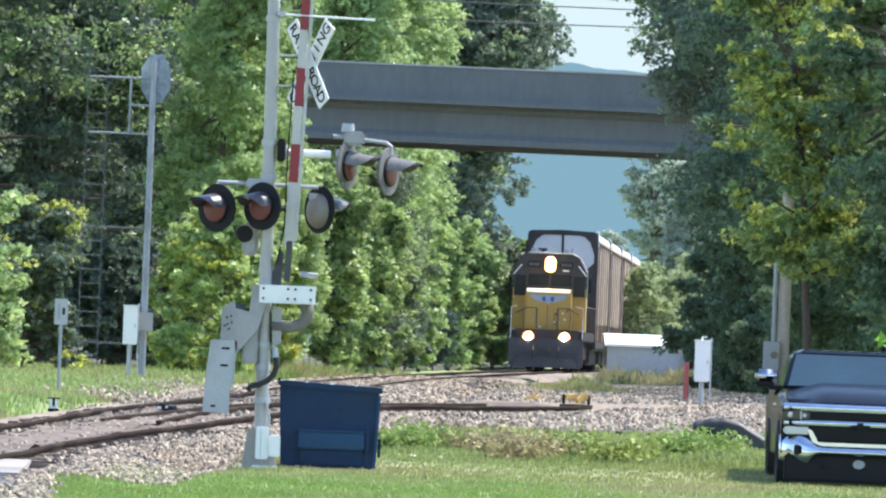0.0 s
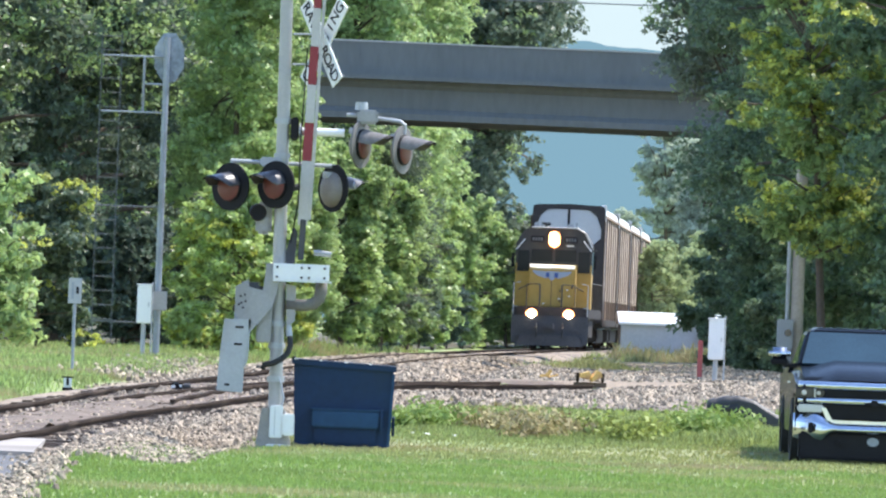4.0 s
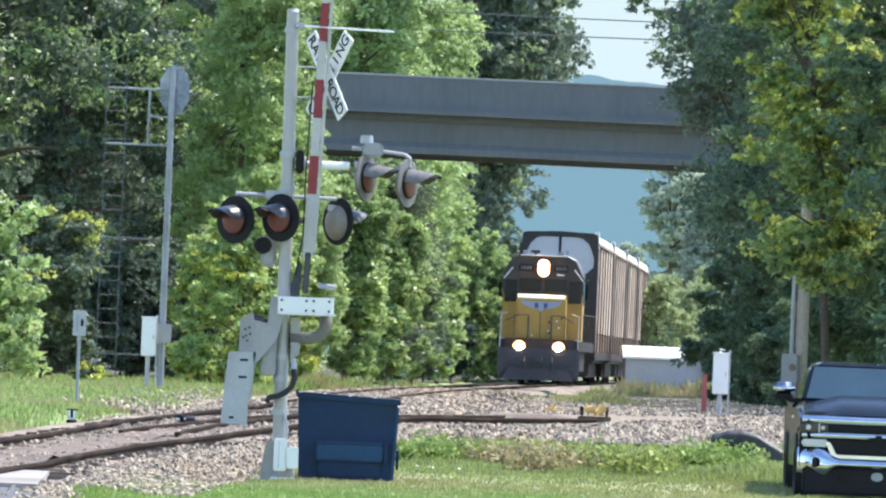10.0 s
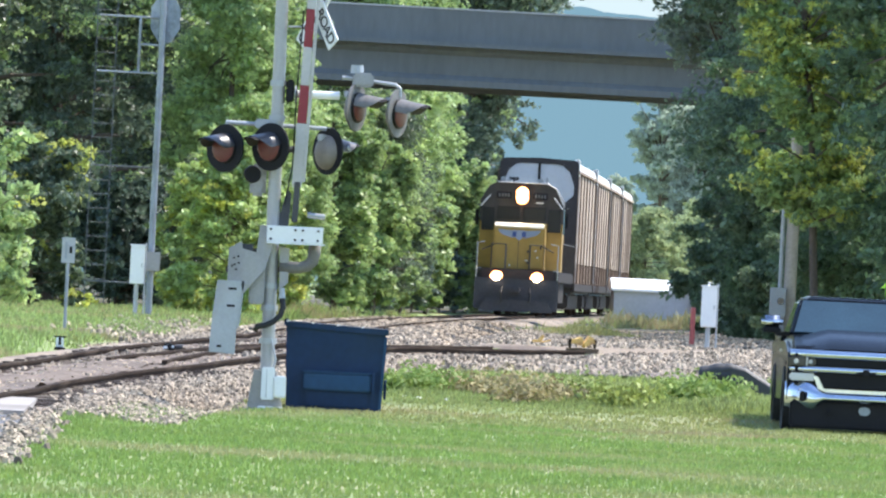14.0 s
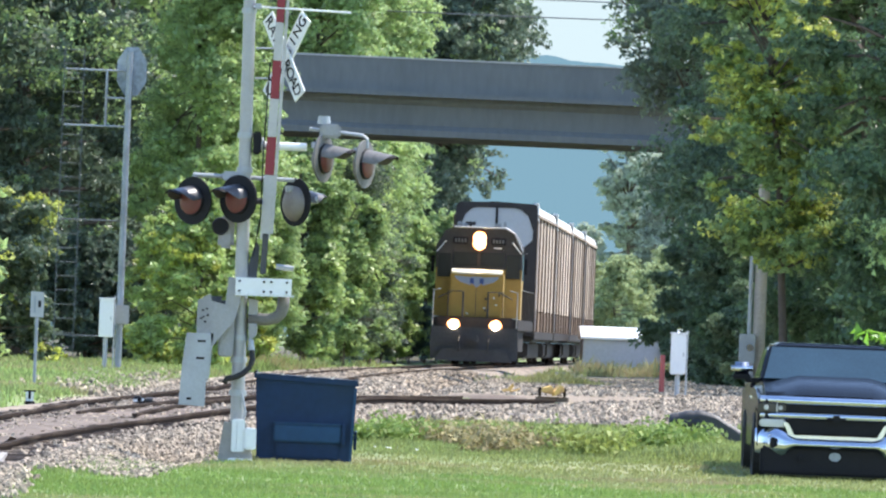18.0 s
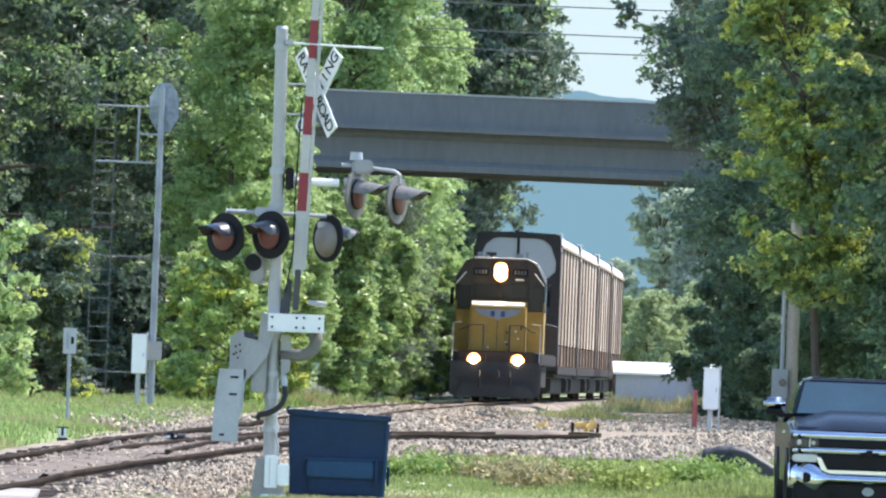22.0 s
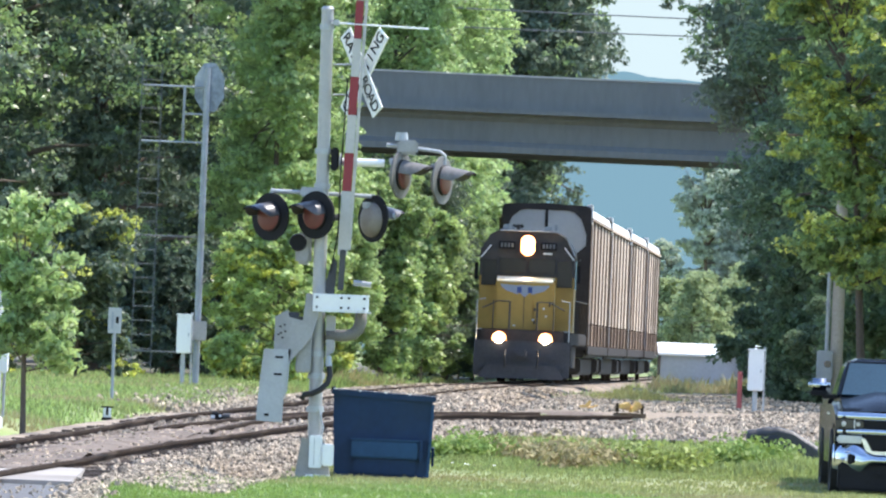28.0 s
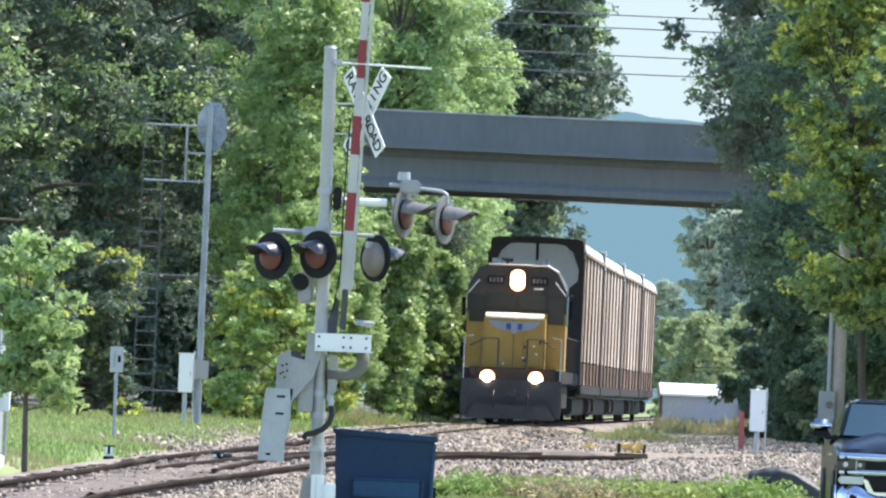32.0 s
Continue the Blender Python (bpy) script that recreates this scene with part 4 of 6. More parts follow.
def flasher(parent, x, y, z, yaw, back=None, shade=None):
    """One flashing lamp unit facing -y, turned by yaw."""
    root = part("lamp_unit", disc(bmesh.new(), 0.295, -0.012, 0.012, 32), back or M_BLACK, parent, "round background disc with red lens")
    root.matrix_basis = pose(x, y, z, 0, 0, yaw)
    bm = bmesh.new()
    bmesh.ops.create_uvsphere(bm, u_segments=24, v_segments=12, radius=0.2, matrix=Matrix.Translation((0, 0.012, -0.02)) @ Matrix.Diagonal((1, 0.62, 1.08, 1)))
    bmesh.ops.delete(bm, geom=[v for v in bm.verts if v.co.y < 0.0], context="VERTS")
    part("housing", bm, M_TANHOUSING, root, "faded tan domed lamp housing", smooth=True)
    part("housing_hinge", B(-0.03, 0.03, 0.05, 0.16, 0.12, 0.2, 0.01), M_GALV, root)
    part("bezel", disc(bmesh.new(), 0.185, -0.045, -0.012, 28), M_BLACK, root)
    bm = bmesh.new()
    bmesh.ops.create_uvsphere(bm, u_segments=24, v_segments=12, radius=0.172, matrix=Matrix.Translation((0, -0.045, 0)) @ Matrix.Diagonal((1, 0.22, 1, 1)))
    part("lens", bm, M_LENS, root, "unlit faded red lens", smooth=True)
    # visor: upper shell of a tube, longest at the top, drooping a little
    bm = bmesh.new()
    rows = []
    for k in range(21):
        a = radians(8 + k * 164 / 20)
        cx, cz = 0.185 * math.cos(a), 0.185 * math.sin(a)
        ln = 0.05 + 0.32 * max(0.0, math.sin(a)) ** 0.5
        rows.append([(cx, -0.02, cz), (cx * 0.95, -0.02 - ln, cz - 0.17 * ln), (cx * 0.9, -0.02 - ln, cz * 0.955 - 0.17 * ln), (cx * 0.955, -0.02, cz * 0.955)])
    vs = [[bm.verts.new(p) for p in r] for r in rows]
    for a, b in zip(vs[:-1], vs[1:]):
        for i in range(4):
            j = (i + 1) % 4
            bm.faces.new((a[i], a[j], b[j], b[i]))
    bm.faces.new(vs[0])
    bm.faces.new(vs[-1][::-1])
    bmesh.ops.recalc_face_normals(bm, faces=bm.faces)
    vz = part("visor", bm, shade or M_BLACKVISOR, root, "weathered visor")
    bm = bmesh.new()
    tip = [[bm.verts.new((p[0], p[1] - e, p[2] + 0.002)) for p in (r[1], r[2])] for r in rows[5:16] for e in (0.0,)]
    tip2 = [[bm.verts.new((p[0], p[1] - 0.05, p[2] - 0.016)) for p in (r[1], r[2])] for r in rows[5:16]]
    for a, b, c, d in zip(tip[:-1], tip[1:], tip2[:-1], tip2[1:]):
        bm.faces.new((a[0], b[0], d[0], c[0]))
        bm.faces.new((a[1], c[1], d[1], b[1]))
        bm.faces.new((c[0], d[0], d[1], c[1]))
    bmesh.ops.recalc_face_normals(bm, faces=bm.faces)
    part("visor_tip", bm, M_BLACK, vz, "black visor edge")
    return root


M_BLACKVISOR = material("worn_black_visor", (0.05, 0.05, 0.055), 0.38, spec=0.5, vary=0.3, scale=5.0, fine=30.0)
M_GREYVISOR = material("faded_grey_visor", (0.16, 0.155, 0.15), 0.6, spec=0.3, vary=0.25, scale=6.0, fine=30.0, dirt=(0.09, 0.085, 0.08), dirt_at=0.56)
M_TANHOUSING = material("faded_tan_housing", (0.20, 0.178, 0.155), 0.65, vary=0.2, scale=6.0, fine=30.0, dirt=(0.14, 0.12, 0.105), dirt_at=0.56)
M_ARMWHITE = material("worn_white_arm", (0.43, 0.42, 0.405), 0.55, vary=0.14, scale=5.0, fine=30.0, dirt=(0.36, 0.35, 0.32), dirt_at=0.57)
M_VISOR = material("weathered_visor", (0.10, 0.10, 0.10), 0.6, spec=0.3, vary=0.25, scale=5.0, fine=30.0, dirt=(0.03, 0.03, 0.03), dirt_at=0.55)
M_PLATE = material("grey_cast_plate", (0.30, 0.30, 0.30), 0.6, 0.15, vary=0.16, scale=3.0, fine=30.0, dirt=(0.2, 0.2, 0.195), dirt_at=0.58, bump=0.2)
M_OLDPIPE = material("dark_grey_pipe", (0.15, 0.143, 0.135), 0.75, vary=0.25, scale=4.0, fine=30.0, spec=0.2)
M_FOUND = material("mast_foundation", (0.29, 0.275, 0.25), 0.85, vary=0.18, scale=3.0, fine=20.0, bump=0.3)


def crossing_signal():
    ms = thing("crossing_signal", "silver railway crossing signal mast with raised red and white gate arm", "crossing signal", -1.655, 124.7, 0.25)
    pole = T((0, 0, 0.3), (-0.05, 0, 5.70), 0.085, 0.075, 20)
    mp = part("mast_pole", pole, M_SILVER, ms)
    part("pole_cap", T((-0.05, 0, 5.70), (-0.05, 0, 5.735), 0.082, 0.06, 20), M_GALV, mp)
    for z, r in ((1.46, 0.105), (1.19, 0.105), (0.78, 0.11), (3.52, 0.1), (3.95, 0.1), (5.48, 0.09)):
        part("clamp", T((-0.0093 * z, 0, z - 0.035), (-0.0093 * z, 0, z + 0.035), r, seg=18), M_GALV, mp)
    # foundation with junction boxes
    bm = bmesh.new()
    prism(bm, [(-0.22, -0.16), (0.2, -0.16), (0.2, 0.0), (0.12, 0.42), (-0.16, 0.42), (-0.22, 0.0)], -0.18, 0.2)
    part("foundation", bm, M_FOUND, ms)
    jb = part("junction_box", B(-0.06, 0.10, -0.26, -0.17, 0.06, 0.46, 0.012), M_WHITE, ms)
    part("door_seam", B(0.0, 0.006, -0.266, -0.258, 0.09, 0.43), M_GALV, jb)
    jb = part("junction_box", B(0.11, 0.235, -0.27, -0.1, 0.09, 0.36, 0.012), M_WHITE, ms)
    part("box_lid", B(0.10, 0.245, -0.285, -0.268, 0.1, 0.35, 0.006), M_WHITE, jb)
    part("footing", B(-0.1, 0.22, -0.34, -0.1, -0.14, -0.02, 0.015), M_WHITE, ms)
    part("cable", bent(bmesh.new(), [(0.08, -0.12, 0.45), (0.1, -0.12, 0.55), (0.06, -0.1, 0.72), (0.03, -0.09, 0.8)], 0.014, 8), M_GALV, ms)
    # gate mechanism, counterweight and channel
    part("gate_mechanism", B(-0.27, -0.08, -0.14, 0.22, 1.22, 1.78, 0.02), M_PLATE, ms)
    bm = bmesh.new()
    prism(bm, [(-0.17, 2.2), (-0.02, 2.19), (-0.01, 1.94), (-0.08, 1.66), (-0.34, 1.34), (-0.36, 1.46), (-0.54, 1.48), (-0.54, 1.9), (-0.38, 1.99), (-0.37, 1.9), (-0.2, 1.86)], -0.24, -0.20)
    ap = part("gate_support_arm", bm, M_PLATE, ms, "grey steel gate support arm with bolt holes")
    for x, z in ((-0.47, 1.78), (-0.42, 1.8), (-0.46, 1.7), (-0.41, 1.72), (-0.44, 1.64), (-0.49, 1.68)):
        part("bolt_hole", T((x, -0.246, z), (x, -0.238, z), 0.014, seg=8), M_BLACK, ap)
    bm = bmesh.new()
    prism(bm, [(-0.66, 1.5), (-0.36, 1.5), (-0.37, 1.25), (-0.40, 0.9), (-0.405, 0.6), (-0.725, 0.615), (-0.70, 1.1)], -0.27, -0.245)
    cw = part("counterweight_plate", bm, M_GALV, ms, "galvanised counterweight plate")
    bm = bmesh.new()
    prism(bm, [(-0.36, 1.5), (-0.33, 1.5), (-0.36, 1.0), (-0.39, 0.9), (-0.4, 1.0)], -0.24, 0.02)
    part("plate_flange", bm, M_GALV, cw)
    for x, z, w in ((-0.47, 1.40, 0.05), (-0.48, 1.19, 0.05), (-0.60, 0.69, 0.03)):
        part("slot", B(x - w, x + w, -0.274, -0.268, z - 0.014, z + 0.014), M_BLACK, cw)
    part("counterweight", B(-0.62, -0.42, -0.2, 0.1, 0.95, 1.4, 0.03), M_PLATE, ms)
    part("counterweight_cap", B(-0.52, -0.2, -0.18, 0.2, 1.72, 1.96, 0.05), M_DKSTEEL, ms)
    ch = part("channel_bar", B(-0.03, 0.66, -0.27, -0.2, 1.965, 2.165, 0.008), M_WHITE, ms, "white bolted channel bar")
    ch.location = (-0.055, 0, 0.035)
    part("channel_lip", B(-0.03, 0.69, -0.29, -0.12, 1.945, 1.963, 0.0), M_WHITE, ch)
    part("channel_top", B(-0.03, 0.66, -0.199, -0.06, 2.145, 2.165, 0.0), M_WHITE, ch)
    for x in (0.02, 0.32, 0.41, 0.6):
        for z in (2.0, 2.12):
            part("bolt", T((x, -0.285, z), (x, -0.27, z), 0.016, seg=6), M_BLACK, ch)
    elbow = bent(bmesh.new(), [(0.585, -0.05, 1.95), (0.585, -0.05, 1.84), (0.56, -0.05, 1.75), (0.5, -0.05, 1.69), (0.4, -0.05, 1.665), (0.16, -0.05, 1.665)], 0.075, 16)
    part("elbow_pipe", elbow, M_OLDPIPE, ms, "dark grey curved support pipe", smooth=True).location = (-0.075, 0, 0.03)
    bm = bmesh.new()
    prism(bm, [(0.08, 1.95), (0.2, 1.93), (0.2, 1.5), (0.1, 1.42)], -0.1, 0.1)
    part("bracket", bm, M_PLATE, ms)
    part("hose", bent(bmesh.new(), [(-0.17, -0.16, 0.9), (-0.15, -0.18, 0.95), (-0.05, -0.2, 0.97), (0.05, -0.2, 1.02), (0.13, -0.17, 1.1), (0.16, -0.14, 1.2), (0.14, -0.12, 1.33)], 0.036, 10), M_RUBBER, ms, "black flexible cable hose", smooth=True)
    part("hose_fitting", T((0.14, -0.12, 1.31), (0.13, -0.11, 1.44), 0.045, 0.035, 12), M_GALV, ms)
    # gate arm, upright, leaning a little
    arm = part("gate_arm", B(0.062, 0.10, -0.025, 0.035, 0.2, 6.2, 0.004), M_ARMWHITE, ms, "raised gate arm with red and white bands")
    arm.matrix_basis = pose(0.245, -0.1, 2.55, 0, 1.75, 0)
    bounds = [0.13] + [0.92 + 0.47 * k for k in range(14)]
    for k in range(len(bounds) - 1):
        red = k % 2 == 1
        w = 0.060 - 0.0022 * k
        part("red_band" if red else "white_band", B(-w, w, -0.03, 0.03, bounds[k], bounds[k + 1] - 0.002, 0.004), M_REDPAINT if red else M_ARMWHITE, arm)
    bm = B(-0.03, 0.045, -0.04, 0.04, -0.3, 0.2, 0.01)
    part("arm_adapter", bm, M_DKSTEEL, arm)
    part("arm_cable", bent(bmesh.new(), [(-0.085, -0.03, 2.3), (-0.09, -0.03, 1.2), (-0.07, -0.03, 0.4), (-0.13, -0.02, -0.1)], 0.009, 6), M_BLACK, arm)
    bm = bmesh.new()
    prism(bm, [(0.04, 2.17), (0.17, 2.17), (0.19, 2.6), (0.14, 2.66), (0.06, 2.35)], -0.02, 0.12)
    part("arm_bracket", bm, M_DKSTEEL, ms)
    part("stop_bar", T((0.4, -0.15, 2.35), (0.62, -0.15, 2.33), 0.035), M_GALV, ms)
    # stay rod
    part("stay_rod", T((0.0, -0.12, 5.53), (1.2, -0.12, 5.50), 0.013, seg=8), M_WHITE, ms)
    part("stay_clamp", B(0.02, 0.1, -0.15, 0.0, 5.5, 5.57, 0.008), M_GALV, ms)
    for z in (5.02, 4.65):
        part("sign_bracket", T((0.05, -0.05, z), (0.36, -0.1, z + 0.01), 0.012, seg=6), M_GALV, ms)
    # crossbuck turned towards the road
    cb = pose(0.43, 0.12, 4.94, 0, 0, -52)
    for s, word in ((1, "CROSSING"), (-1, "RAIL ROAD")):
        tilt = -54 * s
        bd = part("sign_board", B(-0.61, 0.61, -0.012 - 0.012 * (s < 0), 0.012 - 0.016 * (s < 0), -0.115, 0.115, 0.004), M_WHITE, ms, "white reflective crossing sign board")
        bd.matrix_basis = cb @ pose(0, -0.03 * (s < 0), 0, 0, tilt, 0)
        if s > 0:
            for k, chx in enumerate(word):
                xx = -0.52 + k * 0.149
                lettering(chx, 0.2, pose(xx, -0.018, 0.0, 90, 0, 0), bd)
        else:
            for k, chx in enumerate("RAIL"):
                lettering(chx, 0.2, pose(-0.52 + k * 0.125, -0.03, 0.0, 90, 0, 0), bd)
            for k, chx in enumerate("ROAD"):
                lettering(chx, 0.2, pose(0.14 + k * 0.125, -0.03, 0.0, 90, 0, 0), bd)
    # lamps
    part("cross_arm", T((-0.66, -0.02, 3.44), (0.62, 0.1, 3.42), 0.027, seg=10), M_GALV, ms)
    part("cross_arm_box", B(-0.3, -0.02, -0.11, 0.06, 3.38, 3.5, 0.02), M_GALV, ms)
    for x, z, yaw, y in ((-0.65, 3.12, -40, -0.05), (-0.09, 3.16, -40, -0.24), (0.61, 3.15, 128, 0.06)):
        flasher(ms, x, y, z, yaw)
        part("lamp_hanger", bent(bmesh.new(), [(x, y * 0.5, z + 0.29), (x, y * 0.5, 3.43)], 0.022, 8), M_GALV, ms)
    part("sight_tube", T((0.68, 0.06, 3.16), (0.88, 0.08, 3.19), 0.035, 0.045, 10), M_GALV, ms)
    part("sight_tube", T((0.1, -0.02, 3.14), (0.36, -0.02, 3.15), 0.04, 0.045, 10), M_VISOR, ms)
    arm_t = part("side_arm", T((0.08, 0, 3.83), (0.72, -0.02, 3.83), 0.05, seg=14), M_WHITE, ms, "white tubular side arm")
    part("side_arm_clamp", B(0.06, 0.16, -0.1, 0.1, 3.72, 4.0, 0.02), M_BLACK, ms)
    part("arm_flange", T((0.17, 0, 3.83), (0.2, 0, 3.83), 0.1, seg=14), M_GALV, ms)
    part("terminal_box", B(0.87, 1.13, -0.1, 0.08, 3.95, 4.13, 0.03), M_PLATE, ms)
    part("top_cap", T((0.92, 0, 4.12), (0.92, 0, 4.22), 0.085, 0.075, 14), M_GALV, ms)
    part("lamp_bar", bent(bmesh.new(), [(0.74, 0.0, 4.06), (0.9, 0.0, 4.05), (1.4, 0.0, 4.0), (1.46, 0.0, 3.96), (1.46, 0.0, 3.85)], 0.024, 8), M_GALV, ms)
    part("lamp_stem", T((0.9, 0, 3.75), (0.9, 0, 4.1), 0.03), M_GALV, ms)
    for x, z in ((0.93, 3.70), (1.44, 3.65)):
        flasher(ms, x, -0.02, z, 66, M_GREYVISOR, M_GREYVISOR)
    # small lamps behind the mast
    part("bell", B(-0.33, -0.13, 0.05, 0.2, 2.55, 2.95, 0.04), M_PLATE, ms)
    part("bell_gong", T((-0.3, 0.0, 2.82), (-0.3, 0.06, 2.82), 0.1, 0.11, 16), M_BLACK, ms)
    return ms


M_DKSTEEL = material("dark_steel", (0.06, 0.062, 0.065), 0.6, 0.3, vary=0.25, scale=4.0, fine=25.0)
crossing_signal()


# ---------------- dumpster ----------------
def dumpster():
    d = thing("dumpster", "dark blue steel dumpster with side fork pocket on grass", "dumpster", -0.83, 125.3, 0.15)
    d.matrix_basis = d.matrix_basis @ Matrix.Diagonal((1.02, 1.0, 1.04, 1))
    for name, outline, ya, yb in (("side_sheet", [(-0.57, 0.06), (0.555, 0.06), (0.60, 1.005), (-0.61, 1.055)], -0.01, 0.02), ("side_sheet", [(-0.57, 0.06), (0.555, 0.06), (0.60, 1.005), (-0.61, 1.055)], 1.40, 1.43),
                                  ("bottom_sheet", [(-0.54, 0.06), (0.525, 0.06), (0.525, 0.10), (-0.54, 0.10)], 0.021, 1.399), ("end_sheet", [(-0.57, 0.06), (-0.61, 1.055), (-0.585, 1.055), (-0.545, 0.06)], 0.021, 1.399),
                                  ("end_sheet", [(0.555, 0.06), (0.60, 1.005), (0.575, 1.005), (0.53, 0.06)], 0.021, 1.399)):
        part(name, prism(bmesh.new(), outline, ya, yb), M_BLUE, d)
    bm = bmesh.new()
    prism(bm, [(-0.635, 1.03), (0.635, 0.975), (0.635, 1.04), (-0.635, 1.09)], -0.05, 0.0)
    part("rim", bm, M_BLUE, d, "bent upper rim")
    for k, w in ((-0.61, 0.05), (-0.3, 0.03), (0.0, 0.045), (0.3, 0.03)):
        part("chipped_edge", B(k, k + w, -0.056, -0.03, 1.088 - (k + 0.635) * 0.04, 1.1 - (k + 0.635) * 0.04), M_WHITE, d)
    bm = bmesh.new()
    prism(bm, [(-0.61, 1.075), (0.62, 1.025), (0.62, 1.045), (-0.61, 1.095)], 0.0, 1.43)
    part("lid", bm, M_DARKPLASTIC, d, "black plastic lid")
    pk = part("fork_pocket", B(-0.37, 0.45, -0.11, -0.012, 0.29, 0.50, 0.02), M_BLUE_LT, d, "protruding fork pocket")
    part("pocket_lip", B(-0.38, 0.46, -0.115, -0.012, 0.502, 0.52, 0.004), M_BLUE_LT, pk)
    part("pocket_end", B(0.455, 0.5, -0.13, -0.012, 0.27, 0.53, 0.01), M_BLUE, pk)
    part("lower_sheet", B(-0.34, 0.42, -0.05, -0.012, 0.1, 0.285, 0.01), M_BLUE, d)
    # corner post in the lighter blue: the sunlit right edge painted in
    bm = bmesh.new()
    prism(bm, [(0.545, 0.05), (0.58, 0.05), (0.62, 0.95), (0.585, 0.95)], -0.035, -0.011)
    part("corner_post", bm, M_BLUE_LT, d)
    part("end_pocket", B(0.6, 0.635, 0.15, 1.2, 0.2, 0.45, 0.015), M_BLUE, d)
    part("hinge_rod", T((-0.62, -0.02, 1.1), (-0.62, 1.43, 1.1), 0.02, seg=8), M_BLACK, d)
    for x in (-0.5, 0.48):
        part("skid", B(x - 0.05, x + 0.05, 0.0, 1.42, -0.02, 0.058, 0.0), M_BLACK, d)
    return d


dumpster()


# ---------------- pickup truck ----------------
def wheel(parent, x, y, s):
    w = part("wheel", T((x - 0.14, y, 0.39), (x + 0.14, y, 0.39), 0.43, seg=28), M_RUBBER, parent, "black tyre on a steel rim")
    part("rim", T((x + s * 0.131, y, 0.4), (x + s * 0.14, y, 0.4), 0.25, seg=20), M_CHROME, w)
    return w


def pickup():
    t = thing("pickup_truck", "black pickup truck with chrome grille and bumper parked on the grass", "truck", 5.80, 126.9, 0.2)
    # lower body with fenders (outline in y, z)
    bm = bmesh.new()
    side_prism(bm, [(0.08, 0.42), (0.02, 0.62), (0.03, 1.0), (0.22, 1.10), (1.25, 1.22), (1.42, 1.23), (5.75, 1.2), (5.8, 0.45), (4.85, 0.42), (4.75, 0.72), (4.3, 0.86), (3.85, 0.72), (3.75, 0.4), (1.5, 0.4), (1.4, 0.74), (0.98, 0.88), (0.55, 0.74), (0.45, 0.42)], -0.98, 0.98)
    bmesh.ops.bevel(bm, geom=[e for e in bm.edges if abs(abs(e.verts[0].co.x) - 0.98) < 1e-4 and abs(e.verts[0].co.x - e.verts[1].co.x) < 1e-4 and max(e.verts[0].co.z, e.verts[1].co.z) > 0.9], offset=0.09, segments=3, affect="EDGES")
    body = part("body", bm, M_TRUCK, t)
    bm = bmesh.new()
    # bonnet bulge
    sec = ((-0.86, -0.02), (-0.62, 0.03), (-0.45, 0.07), (0.45, 0.07), (0.62, 0.03), (0.86, -0.02))
    fr = [bm.verts.new((x, 0.06, 1.02 + z * 0.6)) for x, z in sec]
    md = [bm.verts.new((x, 0.35, 1.12 + z)) for x, z in sec]
    bk = [bm.verts.new((x, 1.36, 1.24 + z)) for x, z in sec]
    for p, q in ((fr, md), (md, bk)):
        for i in range(5):
            bm.faces.new((p[i], p[i + 1], q[i + 1], q[i]))
    bmesh.ops.recalc_face_normals(bm, faces=bm.faces)
    for f in bm.faces:
        if f.normal.z < 0:
            f.normal_flip()
    part("bonnet", bm, M_TRUCK, t, smooth=True)
    # cabin with sloping posts
    bm = bmesh.new()
    lo = [(-0.93, 1.3, 1.22), (0.93, 1.3, 1.22), (0.93, 3.6, 1.2), (-0.93, 3.6, 1.2)]
    hi = [(-0.785, 2.0, 1.655), (0.785, 2.0, 1.655), (0.785, 3.4, 1.67), (-0.785, 3.4, 1.67)]
    top = [(-0.70, 2.1, 1.72), (0.70, 2.1, 1.72), (0.70, 3.3, 1.725), (-0.70, 3.3, 1.725)]
    L = [[bm.verts.new(p) for p in q] for q in (lo, hi, top)]
    for a, b in zip(L[:-1], L[1:]):
        for i in range(4):
            j = (i + 1) % 4
            bm.faces.new((a[i], a[j], b[j], b[i]))
    bm.faces.new(L[2])
    bmesh.ops.recalc_face_normals(bm, faces=bm.faces)
    bmesh.ops.bevel(bm, geom=[e for e in bm.edges if min(e.verts[0].co.z, e.verts[1].co.z) > 1.5], offset=0.05, segments=3, affect="EDGES")
    cab = part("cabin", bm, M_TRUCK, t)

    def pane(name, p, mat, off):
        bm = bmesh.new()
        vs = [bm.verts.new(q) for q in p]
        f = bm.faces.new(vs)
        bm.normal_update()
        g = bmesh.ops.extrude_face_region(bm, geom=[f])
        for v in g["geom"]:
            if isinstance(v, bmesh.types.BMVert):
                v.co += Vector(off)
        bmesh.ops.recalc_face_normals(bm, faces=bm.faces)
        return part(name, bm, mat, cab)
    pane("windscreen", [(-0.87, 1.34, 1.25), (0.87, 1.34, 1.25), (0.755, 1.975, 1.648), (-0.755, 1.975, 1.648)], M_GLASS, (0, -0.012, 0.015))
    for s in (-1, 1):
        pane("side_window", [(s * 0.905, 1.75, 1.26), (s * 0.905, 3.3, 1.26), (s * 0.80, 3.2, 1.62), (s * 0.80, 2.1, 1.62)], M_GLASS, (s * 0.014, 0, 0.004))
        pane("pillar_trim", [(s * 0.885, 1.31, 1.24), (s * 0.92, 1.33, 1.24), (s * 0.785, 1.99, 1.65), (s * 0.755, 1.97, 1.65)], M_TRUCK, (s * 0.004, -0.02, 0.018))
        bm = B(min(s * 1.01, s * 1.29), max(s * 1.01, s * 1.29), 1.42, 1.56, 1.29, 1.455, 0.05)
        mr = part("mirror", bm, M_CHROME, t, "chrome capped door mirror", smooth=True)
